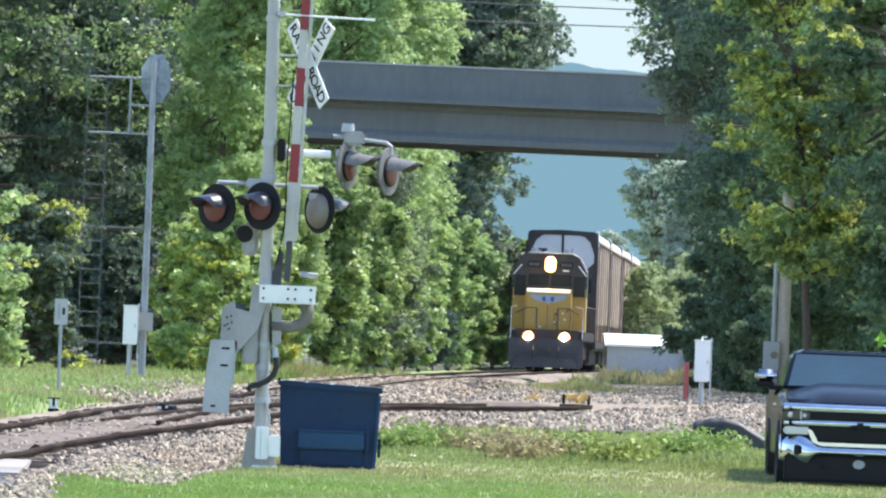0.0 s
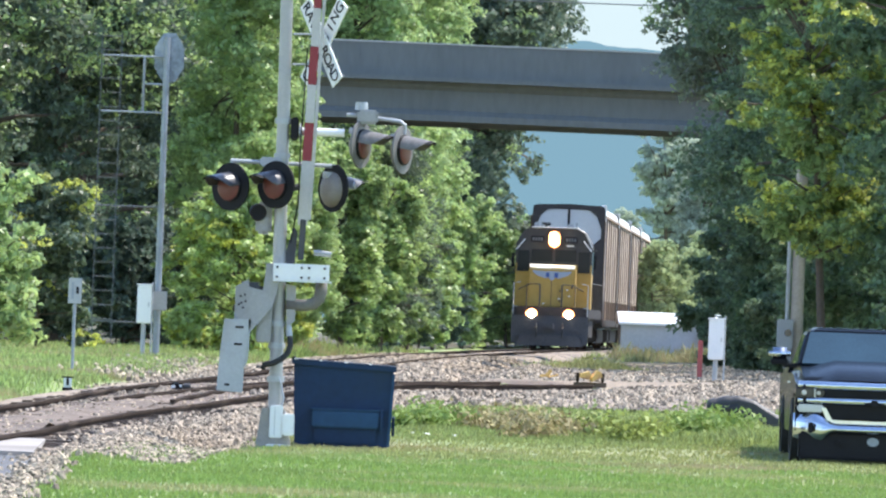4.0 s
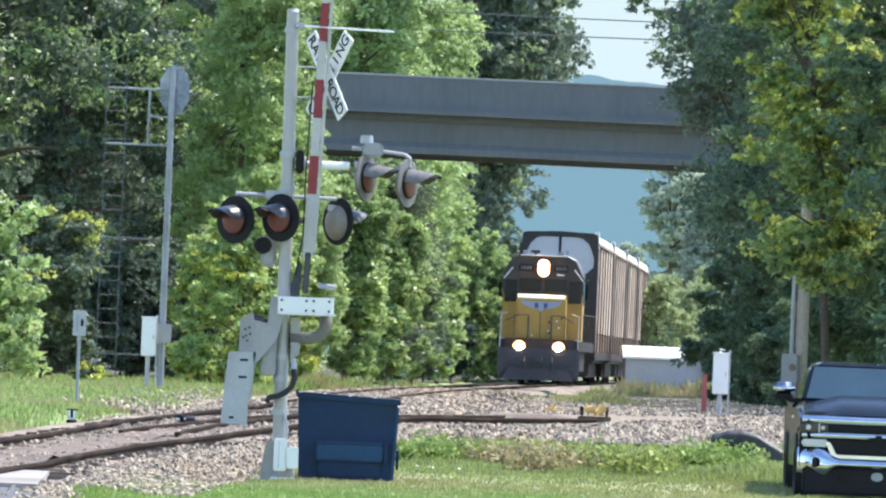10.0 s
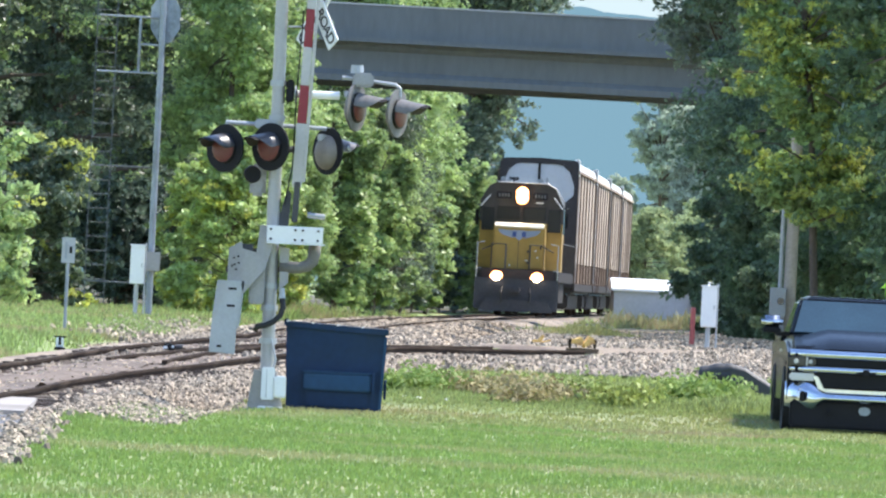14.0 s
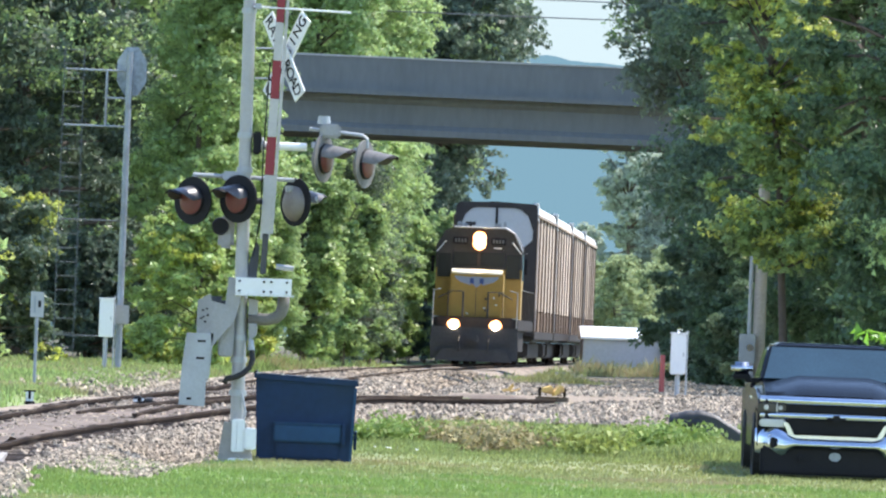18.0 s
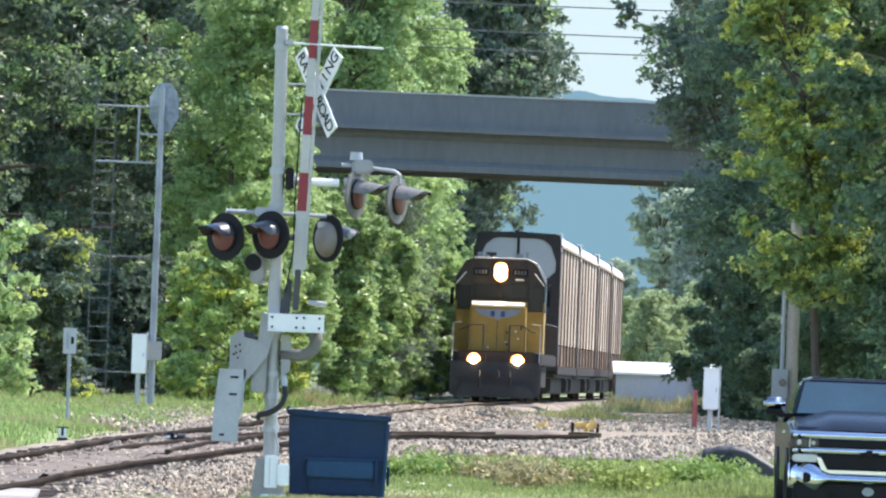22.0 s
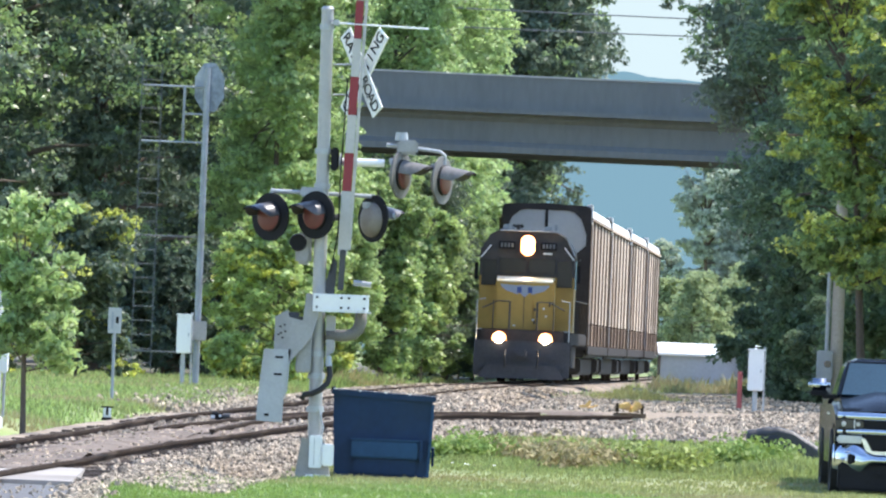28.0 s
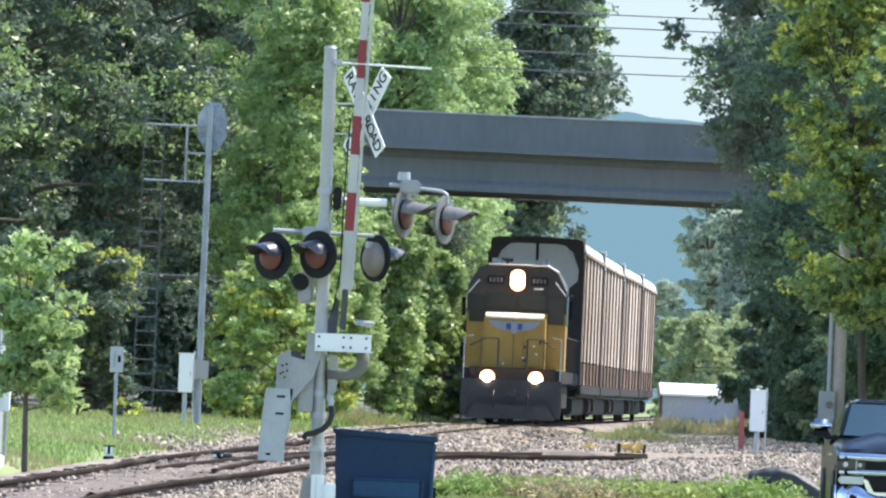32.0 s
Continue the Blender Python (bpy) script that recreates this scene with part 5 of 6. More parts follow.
        part("mirror_base", B(min(s * 1.02, s * 1.28), max(s * 1.02, s * 1.28), 1.43, 1.55, 1.235, 1.305, 0.025), M_BLACK, mr, "black lower mirror housing")
        part("mirror_arm", B(min(s * 0.9, s * 1.12), max(s * 0.9, s * 1.12), 1.45, 1.52, 1.2, 1.255, 0.02), M_BLACK, mr)
        # headlamps: dark glass with bright reflectors between the chrome bars
        hx0, hx1 = min(s * 0.63, s * 0.955), max(s * 0.63, s * 0.955)
        hl = part("headlight", B(hx0, hx1, -0.02, 0.12, 0.845, 0.955, 0.02), M_LAMPGLASS, t, "clear headlight unit over dark housing")
        for q, r in ((0.70, 0.028), (0.88, 0.034)):
            part("lamp_disc", T((s * q, -0.018, 0.90), (s * q, -0.034, 0.90), r, r * 0.8, 14), M_DULLCHROME, hl)
        part("lamp_divider", B(s * 0.745 - 0.008, s * 0.745 + 0.008, -0.03, 0.0, 0.85, 0.95), M_DULLCHROME, hl)
        part("side_marker", B(min(s * 0.93, s * 0.985), max(s * 0.93, s * 0.985), 0.06, 0.24, 0.83, 0.95, 0.015), M_LAMPGLASS, hl)
        part("lower_lamp", B(hx0, hx1, -0.015, 0.12, 0.66, 0.755, 0.02), M_DULLCHROME, t, "silvered lower lamp panel")
        part("fog_pocket", B(s * 0.79 - 0.03, s * 0.79 + 0.03, -0.17, -0.05, 0.40, 0.53, 0.012), M_BLACK, t, "dark fog lamp pocket in the bumper")
        wheel(t, s * 0.86, 0.98, s)
        wheel(t, s * 0.86, 4.3, s)
        part("arch_trim", B(s * 0.985 - 0.012, s * 0.985 + 0.012, 0.45, 1.5, 0.84, 0.9, 0.01), M_TRUCK, t)
        part("door_handle", B(s * 0.985 - 0.02, s * 0.985 + 0.02, 2.4, 2.6, 1.0, 1.03), M_CHROME, t)
    # grille: three chrome bars over dark mesh
    gr = part("grille", B(-0.62, 0.62, -0.02, 0.1, 0.58, 1.0, 0.02), M_BLACK, t, "black mesh grille with chrome bars")
    for w, z, hz in ((0.955, 0.995, 0.05), (0.955, 0.808, 0.045)):
        bm = bmesh.new()
        n = 24
        rows = []
        for i in range(n + 1):
            x = -w + 2 * w * i / n
            back = 0.16 * (abs(x) / 0.95) ** 4
            rows.append([bm.verts.new((x, -0.03 + back - 0.05 * math.cos(radians(q)), z + hz * math.sin(radians(q)))) for q in range(-90, 91, 20)])
        for p, q in zip(rows[:-1], rows[1:]):
            for i in range(len(p) - 1):
                bm.faces.new((p[i], q[i], q[i + 1], p[i + 1]))
        bmesh.ops.recalc_face_normals(bm, faces=bm.faces)
        part("grille_bar", bm, M_CHROME, gr, smooth=True)
    bm = bmesh.new()
    prism(bm, [(-0.66, 0.72), (-0.6, 0.72), (-0.52, 0.57), (0.52, 0.57), (0.6, 0.72), (0.66, 0.72), (0.57, 0.52), (-0.57, 0.52)], -0.06, 0.02)
    part("grille_surround", bm, M_CHROME, gr)
    bm = bmesh.new()
    prism(bm, [(-0.13, 0.80), (-0.04, 0.80), (-0.04, 0.83), (0.04, 0.83), (0.04, 0.80), (0.13, 0.80), (0.11, 0.775), (0.04, 0.775), (0.04, 0.75), (-0.04, 0.75), (-0.04, 0.775), (-0.11, 0.775)], -0.095, -0.07)
    part("badge", bm, M_BLACK, gr)
    for k in range(9):
        part("grille_slat", B(-0.6, 0.6, -0.03, -0.02, 0.6 + k * 0.045, 0.61 + k * 0.045), M_BLACK, gr)
    # bumper: rounded in section, wrapped back at its ends
    bm = bmesh.new()
    rows = []
    n = 48
    for i in range(n + 1):
        x = -1.0 + 2.0 * i / n
        ax = abs(x)
        top = 0.525 + 0.115 * ease((ax - 0.46) / 0.3)
        low = 0.405 - 0.10 * ease((ax - 0.5) / 0.16) + 0.03 * ease((ax - 0.84) / 0.16)
        back = 0.30 * ax ** 5
        row = []
        for k in range(9):
            f = k / 8
            bulge = math.sin(math.pi * (0.12 + 0.76 * f))
            step = 0.02 * math.exp(-((f - 0.45) / 0.12) ** 2)
            row.append(bm.verts.new((x, -0.04 - 0.15 * bulge + step + back, top + (low - top) * f)))
        rows.append(row)
    for p, q in zip(rows[:-1], rows[1:]):
        for k in range(8):
            bm.faces.new((p[k], p[k + 1], q[k + 1], q[k]))
    bmesh.ops.recalc_face_normals(bm, faces=bm.faces)
    bp = part("bumper", bm, M_CHROME, t, "chrome front bumper", smooth=True)
    part("air_dam", B(-0.93, 0.93, -0.06, 0.15, 0.07, 0.42, 0.03), M_BLACK, t)
    bm = bmesh.new()
    bmesh.ops.create_circle(bm, cap_ends=True, segments=24, radius=1.0, matrix=Matrix.Translation((0.0, -0.066, 0.31)) @ Matrix.Rotation(radians(90), 4, "X") @ Matrix.Diagonal((0.075, 0.055, 1, 1)))
    part("oval_emblem", bm, M_OLDGALV, t)
    part("roof_antenna", B(0.35, 0.41, 2.6, 2.75, 1.73, 1.80, 0.015), M_BLACK, t)
    part("bed_wall", B(-0.95, 0.95, 3.75, 5.7, 1.0, 1.2, 0.02), M_TRUCK, t)
    part("tow_hook", B(-0.45, -0.4, -0.14, -0.02, 0.25, 0.31, 0.01), M_BLACK, t)
    return t


M_LAMPGLASS = material("headlight_glass", (0.018, 0.024, 0.03), 0.15, 0.0, vary=0.15, scale=8.0, spec=0.5)
pickup()


# pale patches paint the leaf reflections on the signal plate
M_LADDER2 = material("mottled_grey_plate", (0.20, 0.24, 0.28), 0.7, 0.1, vary=0.5, scale=3.0, fine=14.0, dirt=(0.5, 0.54, 0.58), dirt_at=0.56)

# ---------------- trackside equipment, west ----------------
def signal_mast():
    gz = ground_z(-5.43, 215)
    s = thing("track_signal", "galvanised track signal mast with ladder seen from behind", "railway signal", -5.43, 215.0, gz)
    h = 7.62 - gz
    part("pole", T((0, 0, -0.1), (0.0, 0, h), 0.075, 0.065, 14), M_OLDGALV, s)
    part("base_plate", B(-0.18, 0.18, -0.18, 0.18, -0.05, 0.12, 0.03), M_OLDGALV, s)
    bm = bmesh.new()
    oc = [(0.05 + 0.34 * math.cos(radians(22.5 + 45 * k)), h - 0.42 + 0.56 * math.sin(radians(22.5 + 45 * k))) for k in range(8)]
    prism(bm, oc, 0.10, 0.12)
    tg = part("signal_head", bm, M_LADDER2, s, "octagonal grey signal backing plate")
    part("signal_housing", B(-0.08, 0.18, 0.12, 0.4, h - 0.85, h - 0.05, 0.04), M_BLACK, tg)
    for z in (h - 0.42, h - 1.6):
        part("bracket_arm", T((-1.35, 0.0, z), (0, 0, z), 0.022, seg=8), M_OLDGALV, s)
    part("bracket_upright", T((-0.47, 0.0, h - 1.6), (-0.47, 0.0, h - 0.42), 0.028, seg=8), M_OLDGALV, s)
    part("bracket_arm", T((-0.47, 0.0, h - 1.0), (0, 0, h - 1.0), 0.025, seg=8), M_OLDGALV, s)
    for z in (h - 3.6, 0.75):
        part("bracket_arm", T((-1.35, 0.0, z), (0, 0, z), 0.016, seg=8), M_LADDER, s)
    lad = part("ladder", T((-1.38, 0.0, 0.3), (-1.38, 0.0, h + 0.05), 0.011, seg=6), M_LADDER, s, "thin weathered steel ladder")
    part("ladder_rail", T((-0.96, 0.0, 0.3), (-0.96, 0.0, h + 0.05), 0.011, seg=6), M_LADDER, lad)
    z = 0.5
    while z < h:
        part("rung", T((-1.38, 0, z), (-0.96, 0, z), 0.008, seg=6), M_LADDER, lad)
        z += 0.3
    part("relay_box", B(-0.12, 0.2, -0.25, -0.07, 1.02, 1.43, 0.02), M_PLATE, s)
    return s


def cabinet(x, y, w, z0, z1, label):
    gz = ground_z(x, y)
    c = thing("equipment_box", label, "equipment box", x, y, gz)
    b = part("box", B(-w / 2, w / 2, -0.12, 0.12, z0 - gz, z1 - gz, 0.015), M_WHITE, c)
    part("hood", B(-w / 2 - 0.02, w / 2 + 0.02, -0.14, 0.14, z1 - gz + 0.001, z1 - gz + 0.035, 0.008), M_WHITE, b)
    part("door_edge", B(-w / 2 + 0.02, w / 2 - 0.02, -0.126, -0.121, z0 - gz + 0.03, z1 - gz - 0.03), M_WHITE, b)
    part("latch", B(w / 2 - 0.06, w / 2 - 0.04, -0.14, -0.127, (z0 + z1) / 2 - gz - 0.04, (z0 + z1) / 2 - gz + 0.04), M_GALV, b)
    part("post", T((0, 0, -0.2), (0, 0, z0 - gz + 0.02), 0.05, seg=12), M_GALV, c)
    part("conduit", T((w / 2 + 0.02, 0.02, -0.2), (w / 2 + 0.02, 0.02, z1 - gz + 0.08), 0.018, seg=8), M_GALV, c)
    return c


signal_mast()
cabinet(-5.70, 214.6, 0.30, 1.55, 2.35, "white metal relay box on a post beside the signal mast")
cabinet(5.98, 200.0, 0.30, 1.28, 2.07, "white metal box on a galvanised post beside the gravel")

sg = thing("track_sign", "small white track sign seen on a thin steel post", "sign", -6.08, 182.0, ground_z(-6.08, 182))
part("post", T((0, 0, -0.2), (0, 0, 1.6), 0.03, seg=8), M_OLDGALV, sg)
brd = part("sign_board", B(-0.12, 0.12, -0.045, -0.03, 1.22, 1.68, 0.005), M_GALV, sg)
part("bar", B(-0.06, -0.02, -0.05, -0.046, 1.3, 1.6), M_OLDGALV, brd)
part("bar", B(0.02, 0.07, -0.05, -0.046, 1.4, 1.52), M_BLACK, brd)

mk = thing("switch_marker", "low black and white marker beside the track", "marker", -5.56, 164.5, ground_z(-5.56, 164.5) + 0.03)
mk.matrix_basis = mk.matrix_basis @ Matrix.Diagonal((0.72, 0.72, 0.85, 1))
part("base", B(-0.12, 0.12, -0.1, 0.1, 0.0, 0.06, 0.01), M_BLACK, mk)
part("target", B(-0.09, 0.09, -0.03, 0.03, 0.06, 0.24, 0.01), M_WHITE, mk, "white target plate")
part("stripe", B(-0.03, 0.03, -0.036, -0.031, 0.1, 0.24), M_BLACK, mk)
part("arm", B(-0.14, 0.14, -0.02, 0.02, 0.241, 0.27, 0.0), M_BLACK, mk)

swz = rail_z(155.5) - 0.05
sw = thing("switch_mechanism", "low black switch machine with white tags between the rails", "switch machine", -3.55, 155.5, swz)
sw.matrix_basis = sw.matrix_basis @ Matrix.Diagonal((0.6, 0.6, 0.62, 1))
part("case", B(-0.2, 0.12, -0.2, 0.2, 0.0, 0.15, 0.03), M_BLACK, sw)
part("cover", B(-0.17, 0.0, -0.15, 0.15, 0.151, 0.19, 0.015), M_DKSTEEL, sw)
part("tag", B(-0.19, -0.09, -0.215, -0.202, 0.04, 0.11), M_WHITE, sw, "small white tag")
part("tag", B(0.02, 0.08, -0.215, -0.202, 0.07, 0.13), M_WHITE, sw, "small white tag")
part("throw_rod", T((0.1, 0.0, 0.06), (0.55, 0.0, 0.03), 0.03, seg=8), M_RAIL, sw)
part("motor", T((0.12, 0.0, 0.09), (0.3, 0.0, 0.09), 0.075, seg=12), M_DKSTEEL, sw)

bgz = ground_z(-8.0, 148)
bg = thing("signal_bungalow", "pale grey metal signal equipment house with an antenna", "equipment house", -7.85, 148.0, bgz)
part("body", B(-1.2, 1.2, 0.0, 1.8, 0.1, 2.1, 0.02), M_GALV, bg)
part("roof", B(-1.27, 1.27, -0.08, 1.88, 2.105, 2.2, 0.03), M_WHITE, bg)
part("door", B(0.1, 0.95, -0.03, 0.0, 0.15, 2.0, 0.01), M_SILVER, bg)
part("plinth", B(-1.25, 1.25, -0.05, 1.85, -0.2, 0.1, 0.02), M_CONC_LT, bg)
part("side_box", B(1.2, 1.36, 0.1, 0.5, 0.75, 1.25, 0.02), M_WHITE, bg)
part("antenna_pole", T((1.30, 0.6, 0.1), (1.30, 0.6, 3.3), 0.022, seg=8), M_GALV, bg)
part("antenna", T((1.30, 0.6, 2.85), (1.30, 0.6, 3.3), 0.035, 0.03, 8), M_BLACK, bg)
part("antenna_bracket", B(1.2, 1.34, 0.5, 0.7, 1.9, 1.95), M_GALV, bg)

# ---------------- east side things ----------------
rp = thing("red_marker_post", "faded red steel post beside the gravel", "post", 5.82, 205.0, ground_z(5.82, 205))
part("post", T((0, 0, -0.2), (0, 0, 0.78), 0.055, 0.05, 12), M_REDPOST, rp)
part("cap", T((0, 0, 0.78), (0, 0, 0.83), 0.06, 0.04, 12), M_REDPOST, rp)

upz = ground_z(8.5, 225)
up = thing("utility_pole", "weathered wooden utility pole with meter box and conduit", "utility pole", 8.5, 225.0, upz)
part("pole", T((0, 0, -0.3), (0, 0, 4.7), 0.15, 0.13, 14), M_POLE, up)
part("conduit", T((-0.22, -0.06, 0.2), (-0.22, -0.06, 3.4), 0.05, seg=10), M_GALV, up)
mb = part("meter_box", B(-0.44, -0.08, -0.3, -0.12, 0.65, 1.3, 0.02), M_GALV, up)
part("meter", T((-0.2, -0.29, 1.0), (-0.2, -0.34, 1.0), 0.08, seg=14), M_GLASS, mb)
part("lower_box", B(-0.3, -0.1, -0.24, -0.1, 0.3, 0.7, 0.02), M_PLATE, up)

pipe = thing("culvert_pipe", "torn black corrugated plastic pipe lying in the grass", "pipe", 4.65, 142.0, ground_z(4.65, 142) + 0.08)
WAY = ((-0.5, 0.19), (-0.3, 0.25), (-0.05, 0.27), (0.15, 0.22), (0.32, 0.12), (0.55, 0.0))
for name, lo_a, hi_a, rad in (("pipe", 0.0, 5.0, 0.115), ("torn_end", 0.9, 2.0, 0.13)):
    bm = bmesh.new()
    ring = []
    for k in range(33):
        f = lo_a + (hi_a - lo_a) * k / 32
        q = min(int(f), 4)
        (xa, za), (xb, zb) = WAY[q], WAY[q + 1]
        cx, cz = xa + (xb - xa) * (f - q), za + (zb - za) * (f - q) - (0.07 if name == "torn_end" else 0.0)
        r = rad + 0.012 * (k % 2) + 0.018 * noise.noise((f * 2.0, 1.0, 0.0))
        ring.append([bm.verts.new((cx, r * math.cos(2 * math.pi * v / 14), cz + 0.85 * r * math.sin(2 * math.pi * v / 14))) for v in range(14)])
    for a, b in zip(ring[:-1], ring[1:]):
        for v in range(14):
            u = (v + 1) % 14
            bm.faces.new((a[v], a[u], b[u], b[v]))
    bm.faces.new(ring[0][::-1])
    bm.faces.new(ring[-1])
    bmesh.ops.recalc_face_normals(bm, faces=bm.faces)
    part(name, bm, M_DARKPLASTIC, pipe, smooth=True)
flap = bmesh.new()
prism(flap, [(-0.1, 0.3), (0.16, 0.26), (0.42, 0.1), (0.62, -0.08), (0.5, -0.1), (0.3, -0.02), (0.16, 0.1), (0.08, -0.08), (0.0, 0.1)], -0.13, -0.11)
part("flap", flap, M_DARKPLASTIC, pipe, "torn black flap")
part("pale_strap", bent(bmesh.new(), [(0.06, -0.12, 0.1), (0.1, -0.14, 0.0), (0.16, -0.15, -0.14)], 0.016, 6), M_DRYLAWN, pipe, "pale dry stalk caught on the pipe")

M_ROOF = material("white_roof_sheet", (0.82, 0.83, 0.82), 0.35, vary=0.08, scale=1.0, fine=8.0)
M_BLOCK = material("blue_grey_concrete", (0.42, 0.45, 0.49), 0.85, vary=0.15, scale=0.8, fine=8.0, dirt=(0.3, 0.32, 0.35))
blk = thing("concrete_block", "low grey concrete shed with a sunlit white sloping roof", "concrete structure", 10.6, 420.0, 0.52)
part("wall", B(-2.0, 2.6, 0.0, 6.0, -0.2, 1.52, 0.03), M_BLOCK, blk)
part("roof", side_prism(bmesh.new(), [(-0.15, 1.52), (6.15, 1.52), (6.15, 2.0), (3.0, 2.06), (-0.15, 1.62)], -2.1, 2.7), M_ROOF, blk, "white sunlit sloping roof")
part("buttress", B(1.2, 1.5, -0.25, 0.0, -0.2, 1.4, 0.02), M_CONC_LT, blk)

stz = ground_z(3.44, 196)
stp = thing("track_stop", "worn yellow wheel stop past the end of the stub track", "wheel stop", 3.44, 196.0, stz)
for s, tilt in ((-0.13, 12), (0.2, -25)):
    bm = bmesh.new()
    prism(bm, [(-0.16, 0.0), (0.12, 0.0), (0.14, 0.12), (0.06, 0.2), (-0.05, 0.13), (-0.14, 0.1)], -0.12, 0.12)
    part("stop_shoe", bm, M_SAFETY, stp).matrix_basis = pose(s, -0.12, 0.12, 0, tilt, 15)
stp.matrix_basis = stp.matrix_basis @ Matrix.Diagonal((0.75, 0.75, 0.8, 1))
part("tie_bar", B(-0.4, 0.45, 0.0, 0.25, -0.14, 0.03, 0.01), M_TIE, stp, "short wooden block")
for s in (-0.3, 0.34):
    part("dark_clamp", B(s - 0.04, s + 0.04, -0.2, 0.1, 0.03, 0.26, 0.02), M_RAIL, stp)
drl = thing("derail", "worn yellow derail tipped up on the ballast", "derail", 2.62, 198.0, ground_z(2.62, 198) + 0.05)
drl.matrix_basis = drl.matrix_basis @ Matrix.Diagonal((0.6, 0.6, 0.6, 1))
bm = bmesh.new()
prism(bm, [(-0.2, 0.0), (0.1, 0.0), (0.12, 0.08), (0.22, 0.26), (0.14, 0.3), (0.0, 0.14), (-0.18, 0.12)], -0.1, 0.1)
part("shoe", bm, M_SAFETY, drl)
part("lever", T((0.1, 0, 0.05), (0.42, 0, 0.14), 0.022, seg=8), M_SAFETY, drl)
part("block", B(-0.35, 0.4, 0.02, 0.25, -0.12, 0.02, 0.01), M_TIE, drl, "short wooden block")

# overhead wires beyond the bridge
M_WIRE = material("wire", (0.16, 0.17, 0.18), 0.6, 0.3, vary=0.1)
for k, (x0, z0, x1, z1, sag) in enumerate(((-30, 15.6, 40, 15.5, 0.7), (-30, 15.25, 40, 15.1, 0.75), (-30, 14.3, 40, 13.9, 0.6), (-30, 13.5, 40, 13.5, 0.6))):
    pts = [(x0 + (x1 - x0) * i / 24, 345.0 + 0.4 * k, z0 + (z1 - z0) * i / 24 - sag * (1 - (i / 12 - 1) ** 2)) for i in range(25)]
    w = thing("overhead_wire", "thin dark overhead wire strung across the track", "wire", 0, 0, 0, group="overhead wires")
    bm = bmesh.new()
    bent(bm, pts, 0.022, 5)
    part("strand", bm, M_WIRE, w)
for x in (-30.0, 40.0):
    p = thing("wire_pole", "wooden pole carrying the overhead wires", "utility pole", x, 345.6, ground_z(x, 345))
    part("pole", T((0, 0, -0.3), (0, 0, 15.2), 0.16, 0.12, 10), M_POLE, p)
    part("crossarm", B(-0.06, 0.06, -1.0, 1.0, 14.4, 14.55), M_POLE, p)

# road corner by the crossing
def patch(name, outline, z, mat, label, category, n=3):
    bm = bmesh.new()
    vs = [bm.verts.new((x, y, ground_z(x, y) + z)) for x, y in outline]
    f = bm.faces.new(vs)
    bmesh.ops.triangulate(bm, faces=[f])
    bmesh.ops.recalc_face_normals(bm, faces=bm.faces)
    g = bmesh.ops.extrude_face_region(bm, geom=list(bm.faces))
    for v in g["geom"]:
        if isinstance(v, bmesh.types.BMVert):
            v.co.z -= 0.3
    bmesh.ops.recalc_face_normals(bm, faces=bm.faces)
    return tagged(part(name, bm, mat), label, category, kind="structure")


ROAD_EDGE = ((80.0, -3.32), (86.5, -3.48), (92.0, -3.55), (100.0, -3.68), (104.0, -3.85), (115.0, -4.15))
patch("road", [(x, y) for y, x in ROAD_EDGE[0:5]] + [(-14, 104), (-14, 80)], 0.03, M_ASPHALT, "grey worn asphalt road by the crossing", "road")
patch("crossing_panel", [(-3.85, 104.1), (-4.1, 114.6), (-14, 114.6), (-14, 104.1)], 0.075, M_PANEL, "pale concrete road panel at the track crossing", "road")


M_BROWNWEED = material("brown_weeds", (0.33, 0.28, 0.14), 0.7, vary=0.25, scale=1.0, fine=3.0, island=0.5, translucent=0.25, spec=0.2)
M_ROADSIDE = material("yellowing_grass", (0.29, 0.335, 0.115), 0.6, vary=0.3, scale=0.5, fine=1.5, island=0.4, translucent=0.3, spec=0.2)

# ---------------- loose stuff ----------------
def scatter_mesh(name, pts, maker, mat, label, category):
    V, Fc = [], []
    for p in pts:
        v, f = maker(p)
        o = len(V)
        V += v
        Fc += [tuple(i + o for i in q) for q in f]
    ob = raw(name, V, Fc, mat)
    return tagged(ob, label, category, kind="stuff")


rs = random.Random(77)


def stone(p):
    x, y, z, s = p
    a = rs.uniform(0, 6.3)
    v = []
    for k in range(4):
        b = a + k * 1.57 + rs.uniform(-0.3, 0.3)
        v.append((x + s * math.cos(b) * rs.uniform(0.7, 1.2), y + s * math.sin(b), z - s * 0.3))
    for k in range(3):
        b = a + 0.5 + k * 2.1
        v.append((x + 0.55 * s * math.cos(b), y + 0.55 * s * math.sin(b), z + s * rs.uniform(0.5, 0.9)))
    return v, [(0, 1, 4), (1, 2, 5), (1, 5, 4), (2, 3, 6), (2, 6, 5), (3, 0, 4), (3, 4, 6), (4, 5, 6)]


def bed_z(x, y):
    """Top of ballast or ground."""
    z = ground_z(x, y)
    for fx, fz, last in ((line_x, rail_z, 620), (spur_x, lambda q: spur_z(q) - 0.08 * ease((q - 158.0) / 14.0), 193)):
        d = abs(x - fx(y))
        if y < last and d < 2.6:
            z = max(z, fz(y) - 0.10 - 0.3 * max(0.0, (d - 1.7) / 0.9))
    return z


